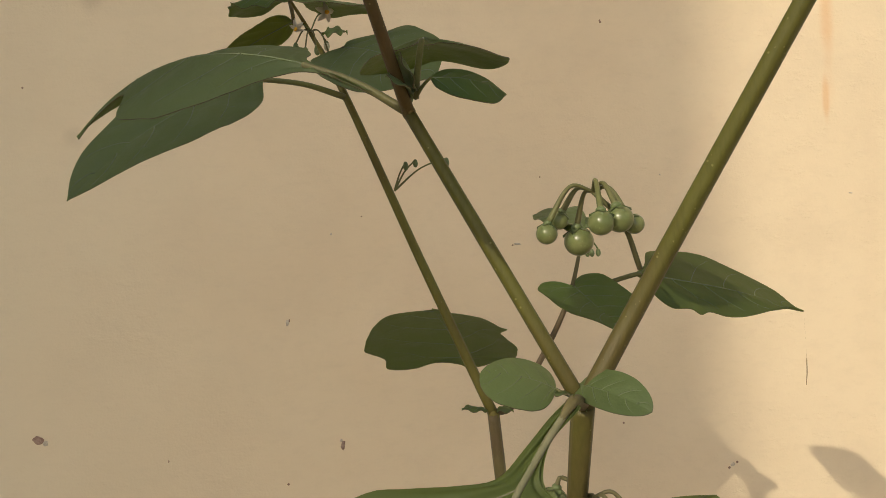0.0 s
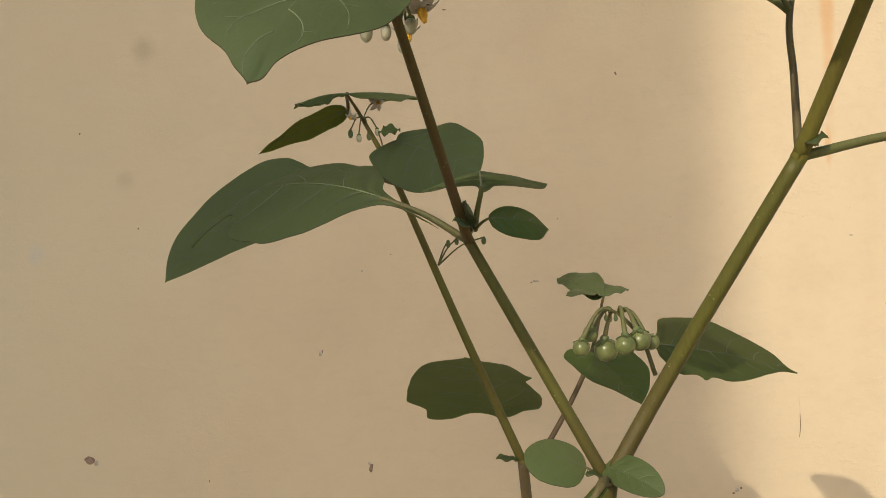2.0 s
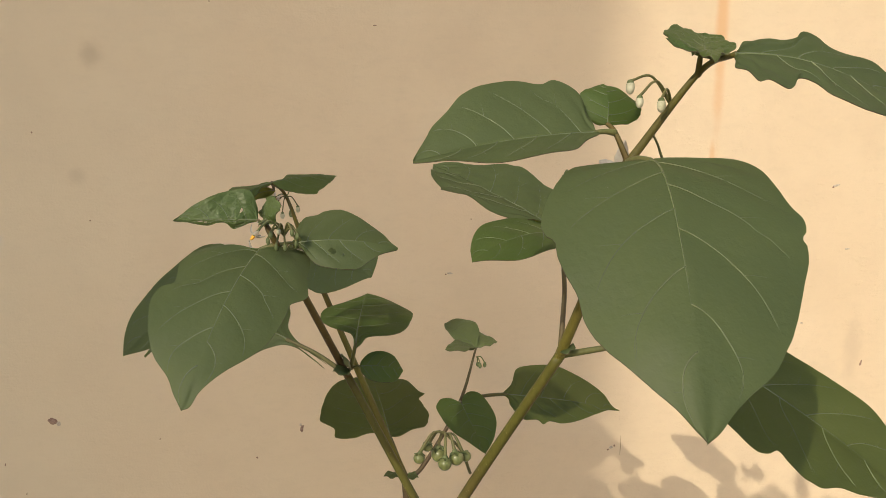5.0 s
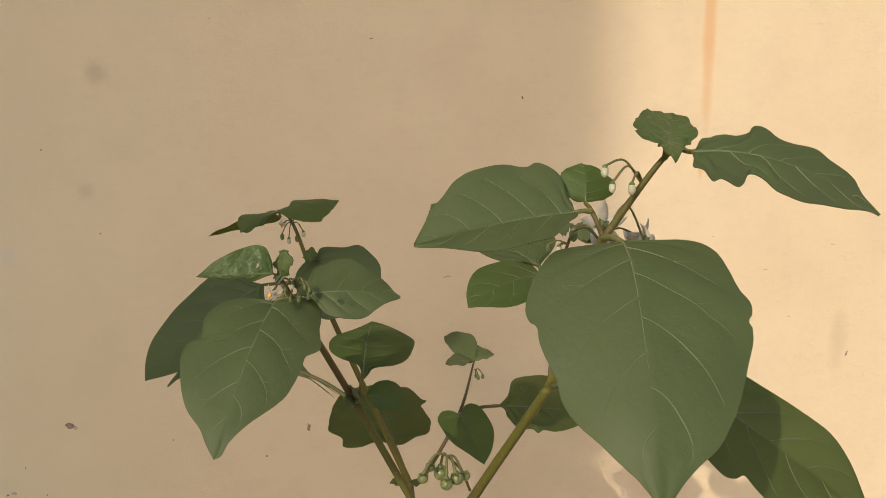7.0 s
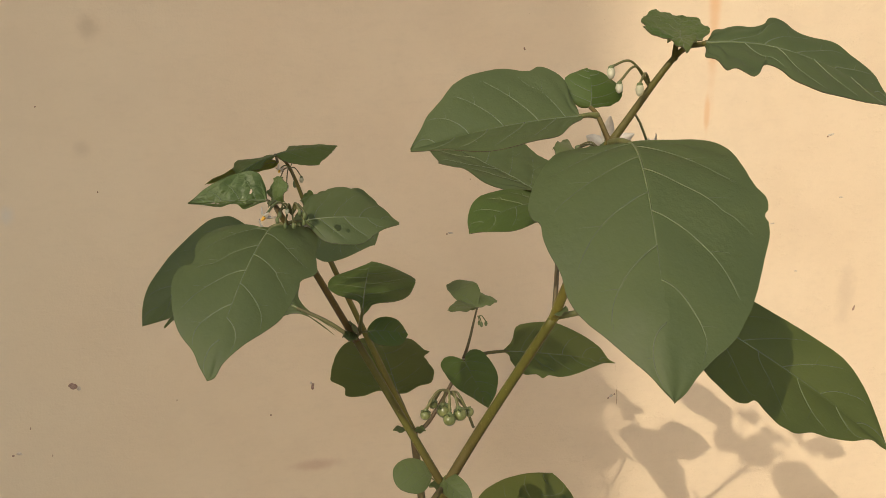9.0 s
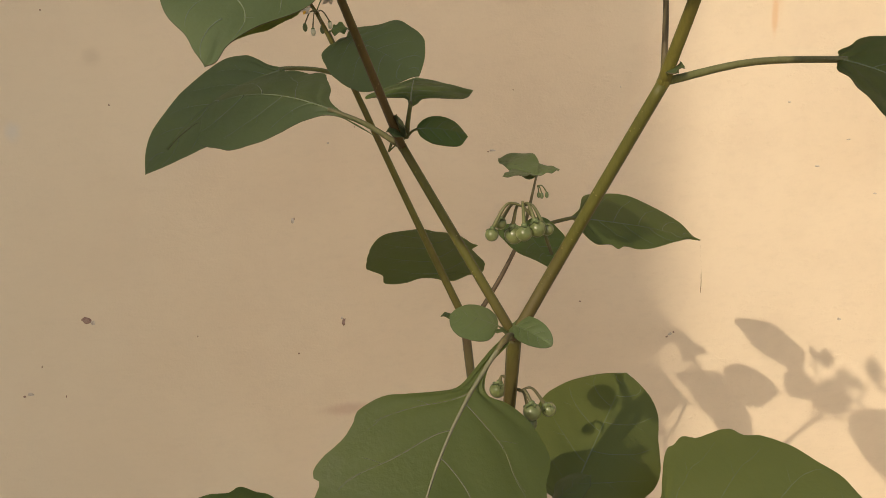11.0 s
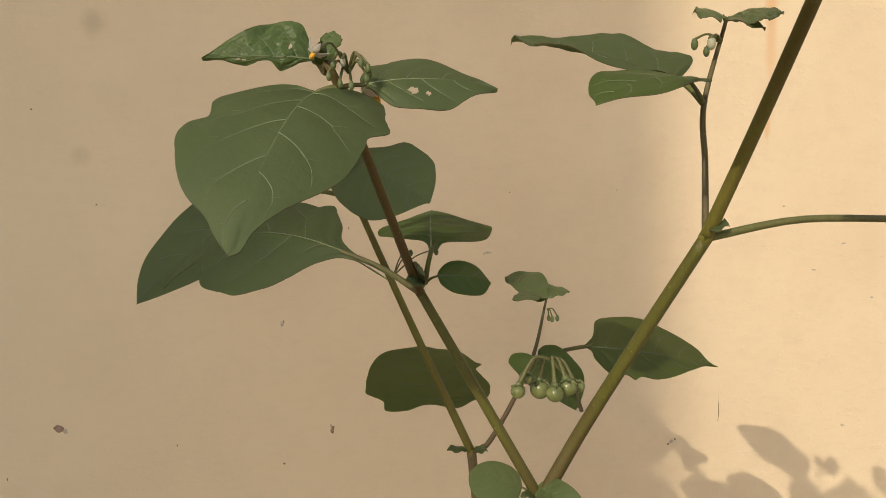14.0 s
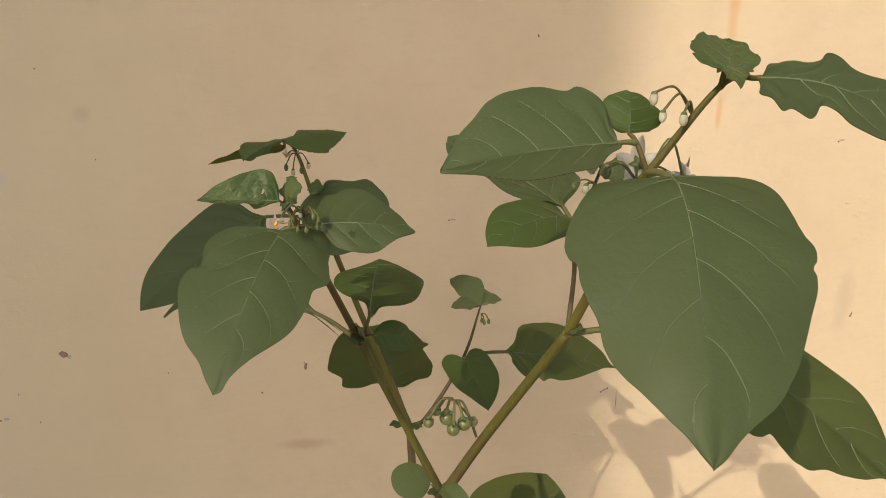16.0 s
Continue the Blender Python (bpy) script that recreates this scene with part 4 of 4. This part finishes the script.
leaf(main, (-0.0240, 0.1900, 0.3430), (-0.1298, 0.1650, 0.3662), (-0.0739, 0.2250, 0.3683), (-0.0731, 0.1600, 0.3422), um=(0.404, 0.48), stalk=(0.0595, 0.1938, 0.3447), fine=2, skin=DEEP,
     edge=(((0.04, 0.20), (0.13, 0.44), (0.18, 0.62), (0.26, 0.83), (0.32, 0.87), (0.39, 0.95), (0.44, 0.88), (0.54, 0.87), (0.64, 0.74), (0.68, 0.63), (0.80, 0.44), (0.91, 0.20)),
           ((0.06, 0.20), (0.15, 0.44), (0.20, 0.62), (0.28, 0.83), (0.34, 0.87), (0.41, 0.95), (0.46, 0.88), (0.56, 0.87), (0.66, 0.74), (0.70, 0.63), (0.82, 0.44), (0.93, 0.20))))  # low leaf
leaf(main, (0.0810, 0.1950, 0.3497), (0.1063, 0.2000, 0.3646), (0.0948, 0.2100, 0.3595), (0.0993, 0.1900, 0.3592), shape='ovate', teeth=0.02, young=True)  # low shoot leaves
leaf(main, (0.0810, 0.1950, 0.3497), (0.1015, 0.1700, 0.3503), (0.1002, 0.1900, 0.3487), (0.0822, 0.1700, 0.3526), shape='ovate', young=True)
leaf(main, (0.0810, 0.1950, 0.3497), (0.0697, 0.1800, 0.3548), (0.0766, 0.1900, 0.3533), (0.0733, 0.1780, 0.3564), shape='ovate', young=True)

stem(back, 'main_stem', [(0.0877, 0.3300, -0.1300), (0.0797, 0.3280, 0.1500), (0.0657, 0.3250, 0.3595), (0.0620, 0.3223, 0.4133)], [0.0036, 0.0034, 0.003, 0.0029], material=PALE_STEM)
stem(back, 'branch', [(0.0620, 0.3223, 0.4133), (0.0309, 0.3300, 0.4917), (0.0003, 0.3370, 0.5717), (-0.0166, 0.3750, 0.6128), (-0.0252, 0.3560, 0.6255)], [0.0026, 0.0022, 0.0018, 0.0012, 0.0007], material=BRIGHT_STEM)
stem(back, 'branch', [(0.0620, 0.3223, 0.4133), (0.0752, 0.3250, 0.4192), (0.1040, 0.3350, 0.4611), (0.1193, 0.3466, 0.4998)], [0.0017, 0.0016, 0.0013, 0.0007], material=PALE_STEM)
leaf(back, (-0.0363, 0.3223, 0.5777), (-0.1149, 0.2916, 0.5240), (-0.0763, 0.3350, 0.5891), (-0.0545, 0.2800, 0.5499), um=(0.26, 0.422), bow=0.008, stalk=(0.0000, 0.3360, 0.5710), fine=2,
     edge=(((0.05, 0.22), (0.07, 0.44), (0.10, 0.65), (0.22, 0.82), (0.45, 0.70), (0.63, 0.63), (0.80, 0.49), (0.92, 0.25)),
           ((0.04, 0.24), (0.17, 1.02), (0.27, 1.30), (0.36, 1.30), (0.39, 1.22), (0.50, 1.10), (0.59, 0.97), (0.70, 0.79), (0.79, 0.60))))
leaf(back, (0.0007, 0.3300, 0.5932), (0.0396, 0.2900, 0.5680), (0.0386, 0.3220, 0.5997), (0.0007, 0.2850, 0.5669), um=(0.435, 0.62), bow=0.004, stalk=(-0.0061, 0.3500, 0.5912), fine=2,
     edge=(((-0.09, 0.32), (-0.02, 0.49), (0.19, 0.69), (0.30, 0.93), (0.51, 0.94), (0.70, 0.84), (0.87, 0.50), (0.98, 0.10)),
           ((-0.07, 0.21), (0.07, 0.67), (0.31, 0.93), (0.50, 1.06), (0.69, 1.10), (0.84, 0.97))))
leaf(back, (-0.0081, 0.3181, 0.5968), (0.0036, 0.3198, 0.5975), (-0.0023, 0.3264, 0.6021), (-0.0023, 0.3128, 0.5947), shape='ovate', wave=0.001, teeth=0.05, stalk=(-0.0050, 0.3450, 0.5862), skin=DEEP, fine=2)
leaf(back, (-0.0255, 0.3725, 0.6195), (-0.0873, 0.4153, 0.6000), (-0.0416, 0.3730, 0.6207), (-0.0459, 0.3980, 0.6085), shape='lance', stalk=(-0.0252, 0.3560, 0.6255), teeth=0.03, skin=THIN, fine=2)
leaf(back, (-0.0252, 0.3560, 0.6255), (0.0199, 0.3873, 0.6278), (-0.0028, 0.4000, 0.6293), (-0.0012, 0.3400, 0.6181), shape='ovate', teeth=0.05, skin=DEEP)
leaf(back, (-0.0252, 0.3560, 0.6255), (-0.0501, 0.3284, 0.6149), (-0.0406, 0.3850, 0.6265), (-0.0383, 0.3400, 0.6171), shape='ovate', teeth=0.05, skin=DEEP, wave=0.001)
leaf(back, (0.0542, 0.3522, 0.4319), (0.0437, 0.4300, 0.4545), (0.0009, 0.3748, 0.4404), (0.0874, 0.3850, 0.4325), um=(0.376, 0.332), stalk=(0.0620, 0.3223, 0.4133), fine=2, skin=OLIVE,
     edge=(((0.03, 0.08), (0.08, 0.31), (0.06, 0.54), (0.11, 0.81), (0.22, 0.81), (0.33, 0.99), (0.37, 1.00), (0.57, 0.92), (0.79, 0.78), (0.96, 0.52)),
           ((0.02, 0.20), (0.12, 0.52), (0.17, 0.83), (0.30, 0.99), (0.39, 1.03), (0.58, 0.97), (0.63, 0.95), (0.72, 1.14), (0.74, 1.03), (0.85, 0.94), (0.98, 0.81), (0.98, 0.44))))  # ragged leaf
leaf(back, (0.1007, 0.3066, 0.4735), (0.1085, 0.2600, 0.4568), (0.0833, 0.2963, 0.4722), (0.1217, 0.2832, 0.4690), um=(0.16, 0.46), bow=0.0002, stalk=(0.1040, 0.3350, 0.4611), fine=2, skin=DEEP,
     edge=(((-0.10, 0.35), (-0.11, 0.70), (0.02, 0.98), (0.20, 1.02), (0.42, 0.92), (0.64, 0.68), (0.84, 0.34)),
           ((-0.12, 0.22), (-0.16, 0.50), (-0.08, 0.78), (0.10, 0.94), (0.34, 1.01), (0.58, 0.88), (0.78, 0.58), (0.92, 0.24))))  # heart-shaped leaf
leaf(back, (0.1308, 0.3088, 0.4769), (0.2254, 0.3267, 0.4511), (0.1699, 0.3450, 0.4845), (0.1608, 0.3000, 0.4572), um=(0.3, 0.36), bow=0.003, stalk=(0.1040, 0.3350, 0.4611), fine=2, skin=OLIVE,
     edge=(((0.09, 0.29), (0.17, 0.73), (0.24, 0.87), (0.43, 0.99), (0.59, 0.97), (0.78, 0.76), (0.90, 0.42), (0.94, 0.10)),
           ((0.04, 0.19), (0.05, 0.42), (0.15, 0.92), (0.25, 0.92), (0.29, 1.07), (0.34, 0.94), (0.44, 0.95), (0.59, 0.76), (0.77, 0.36), (0.89, 0.07))))
leaf(back, (0.1193, 0.3466, 0.4998), (0.1018, 0.3867, 0.5092), (0.1195, 0.3850, 0.5140), (0.1071, 0.3600, 0.5020), shape='round', wave=0.001, young=True)
leaf(back, (0.1193, 0.3466, 0.4998), (0.0946, 0.3382, 0.5024), (0.1076, 0.3550, 0.5039), (0.1032, 0.3300, 0.5032), shape='ovate', young=True)
leaf(back, (0.1193, 0.3466, 0.4998), (0.1366, 0.3515, 0.5027), (0.1324, 0.3700, 0.5074), (0.1296, 0.3450, 0.5018), shape='ovate', teeth=0.06, young=True)
leaf(back, (0.0620, 0.3223, 0.4133), (0.0464, 0.3180, 0.4178), (0.0505, 0.3250, 0.4177), (0.0501, 0.3150, 0.4176), shape='ovate', teeth=0.05)
leaf(back, (0.0620, 0.3223, 0.4133), (0.0713, 0.3180, 0.4147), (0.0688, 0.3220, 0.4173), (0.0665, 0.3120, 0.4165), shape='ovate', teeth=0.05)

NBERRY = Vector((0.0820, 0.1735, 0.4883))
BTOP = Vector((0.0697, 0.1733, 0.5104))
BERA = Vector((0.0671, 0.1802, 0.4968))
BERB = Vector((0.0558, 0.1715, 0.4995))
BERC = Vector((0.0668, 0.1589, 0.5016))
BERD = Vector((0.0731, 0.1627, 0.5023))
BUDP = Vector((0.1289, 0.0639, 0.6670))
BUDA = Vector((0.1122, 0.0588, 0.6728))
BUDB = Vector((0.1117, 0.0502, 0.6679))
BUDC = Vector((0.1197, 0.0522, 0.6669))
HANG = Vector((0.2294, 0.3325, 0.4248))
HANG2 = Vector((0.2310, 0.3365, 0.4108))
NODE_BIG = Vector((0.1110, 0.0558, 0.6493))
BERE = Vector((0.0606, 0.1766, 0.5031))
BERF = Vector((0.0786, 0.1671, 0.5008))
LOWT = Vector((0.0665, 0.1780, 0.4247))
LOWA = Vector((0.0701, 0.1700, 0.4178))
LOWB = Vector((0.0793, 0.1760, 0.4151))
LOWC = Vector((0.0707, 0.1780, 0.4083))
LOWD = Vector((0.0603, 0.2000, 0.4163))
CLB = Vector((-0.0027, 0.1380, 0.6179))
FLA = Vector((-0.0124, 0.1180, 0.6210))
FLT = Vector((-0.0077, 0.3650, 0.6215))
FLTN = Vector((-0.0167, 0.3720, 0.6140))
FLT2 = Vector((-0.0237, 0.3650, 0.6137))
HUB = Vector((0.1280, 0.1030, 0.6390))
HUBBUD = Vector((0.1193, 0.1120, 0.6406))
FLW1 = Vector((0.1338, 0.1157, 0.6431))
FLW2 = Vector((0.1451, 0.1050, 0.6386))
WITHER = Vector((0.1470, 0.0980, 0.6412))
LHUB = Vector((-0.0009, 0.1470, 0.6039))
LB1 = Vector((-0.0112, 0.1580, 0.6038))
LB2 = Vector((-0.0049, 0.1650, 0.6055))
LB3 = Vector((0.0030, 0.1620, 0.6067))
LB4 = Vector((0.0004, 0.1680, 0.6022))
LF1 = Vector((-0.0154, 0.1550, 0.6076))
LF2 = Vector((0.0068, 0.1650, 0.6128))
LF3 = Vector((0.0022, 0.1660, 0.6056))
UBUD = Vector((0.1316, 0.1555, 0.6276))
UB1 = Vector((0.1255, 0.1515, 0.6263))
UB2 = Vector((0.1212, 0.1555, 0.6266))
UB3 = Vector((0.1279, 0.1595, 0.6245))
SB1 = Vector((0.1194, 0.3450, 0.4934))
SB2 = Vector((0.1216, 0.3430, 0.4869))
SB3 = Vector((0.1256, 0.3450, 0.4868))
SB4 = Vector((0.1208, 0.3480, 0.4867))
TB0 = Vector((0.0214, 0.3330, 0.5238))
TB1 = Vector((0.0324, 0.3330, 0.5365))
TB2 = Vector((0.0276, 0.3330, 0.5354))
TB3 = Vector((0.0477, 0.3330, 0.5363))
R1_TIP = (0.2254, 0.3267, 0.4511)

# ---- berries, buds and flowers ----
truss(main, NBERRY, BTOP, [(BERA, 0.0042, (0.1, 0, -1)), (BERB, 0.0029, (-0.2, -0.1, -1)), (BERC, 0.0033, (-0.1, -0.2, -1)),
                           (BERD, 0.0036, (0.2, -0.1, -1)), (BERE, 0.0027, (-0.4, 0.2, -0.9)), (BERF, 0.0027, (0.6, 0, -0.8))],
      "drooping truss of small unripe green berries")
truss(main, LOWT + Vector((-0.004, 0.010, -0.004)), LOWT, [(LOWA, 0.0040, (0, -0.2, -1)), (LOWB, 0.0034, (0.5, 0, -0.8)), (LOWC, 0.0035, (0, 0.1, -1))],
      "low truss of unripe green berries")
truss(main, LOWD + Vector((0.006, -0.006, 0.002)), LOWD + Vector((0.003, 0, 0.007)), [(LOWD, 0.0040, (-0.3, 0, -1))], "single green berry on a short stalk")
buds(main, BUDP, [(BUDA, 0.0046, 1), (BUDB, 0.0040, 1), (BUDC, 0.0046, 1)], "nodding truss of white flower buds", 0.28)
buds(main, UBUD, [(UB1, 0.0050, 1), (UB2, 0.0042, 0), (UB3, 0.0038, 0)], "small truss of pale buds on the side shoot", 0.2)
buds(main, HUB, [(HUBBUD, 0.0066, 0), (HUB + Vector((-0.011, 0.004, 0.002)), 0.0042, 0)], "curved stalks with green buds", 0.3)
buds(main, CLB, [(CLB + Vector((0.0062 * math.cos(k * 2.4), -0.004 - 0.004 * math.sin(k * 1.7) ** 2, 0.0035 * math.sin(k * 2.4) - 0.001)), 0.0029, k == 6)
                 for k in range(9)], "crowded truss of small green buds", 0.45)
flower(main, CLB, FLA, (-0.6, -0.3, -0.7), 0.0036)
flower(main, NODE_BIG, WITHER + Vector((0, 0, -0.002)), (0.85, 0.3, -0.1), 0.0072)
buds(main, LHUB, [(LB1, 0.0068, 1), (LB2, 0.0056, 1), (LB3, 0.0062, 1), (LB4, 0.0058, 1)], "hanging truss of cream flower buds", 0.3)
for spot, way, size in ((LF1, (-0.4, -0.2, -0.9), 0.0062), (LF2, (0.15, -0.2, -0.9), 0.0080), (LF3, (0.1, -0.1, -0.95), 0.0050)):
    flower(main, LHUB, spot, way, size)
flower(main, HUB, FLW1, (0.1, 0.9, -0.25), 0.0110)
flower(main, HUB, FLW2, (0.25, -0.35, -0.9), 0.0092)
flower(back, FLTN, FLT, (0.4, -0.85, -0.2), 0.0056)
flower(back, FLTN, FLT2, (-0.3, -0.6, -0.7), 0.0042)
buds(back, FLTN, [(FLTN + Vector((dx, dy, dz)), 0.0052, k % 2) for k, (dx, dy, dz) in enumerate((
    (-0.008, -0.004, -0.010), (-0.003, -0.006, -0.013), (0.003, -0.005, -0.012), (0.008, -0.002, -0.009)))], "truss of small pale buds", 0.3)
buds(back, SB1, [(SB2, 0.0042, 0), (SB3, 0.0042, 0), (SB4, 0.0040, 0)], "small truss of green buds on the back shoot", 0.3)
buds(back, TB0, [(TB2, 0.0044, 0), (TB1, 0.0040, 0), (TB3, 0.0046, 0)], "forked stalk with shrivelled green buds", 0.1)

# ---- small loose things ----
bm = bmesh.new()
leaf_end = Vector(R1_TIP)
tube(bm, [leaf_end, HANG + Vector((0, 0, 0.004)), HANG], [0.000012, 0.000012, 0.00022], 8, 5)
tube(bm, [HANG, (HANG + HANG2) / 2 + Vector((0.0003, 0, 0)), HANG2], [0.00022, 0.00028, 0.00012], 8, 5)
tagged(part("dry_stalk", bm, STRAW), "thin dark dry stalk hanging from a leaf tip", "dry stalk")


def grass_tuft(x, y, spread_by, count, tall, seed):
    rng = random.Random(seed)
    bm = bmesh.new()
    for _ in range(count):
        a = rng.uniform(-1.4, 1.4)
        h = tall * rng.uniform(0.55, 1.0)
        out = Vector((math.sin(a) * spread_by, -abs(math.cos(a)) * spread_by * 0.25, 0))
        foot = Vector((x + rng.uniform(-0.01, 0.01), y + rng.uniform(-0.008, 0.004), GROUND - 0.01))
        tube(bm, [foot, foot + out * 0.25 + Vector((0, 0, h * 0.6)), foot + out + Vector((0, 0, h * (1 - 0.35 * abs(math.sin(a)))))],
             [0.0007, 0.0005, 0.00012], 9, 5)
    tagged(part("dry_grass", bm, STRAW), "tuft of thin dry grass at the wall's foot", "grass", "dry grass", "stuff")


grass_tuft(0.685, 0.672, 0.055, 12, 0.160, 3)
grass_tuft(0.775, 0.670, 0.08, 30, 0.170, 5)
grass_tuft(-0.40, 0.675, 0.04, 7, 0.16, 8)
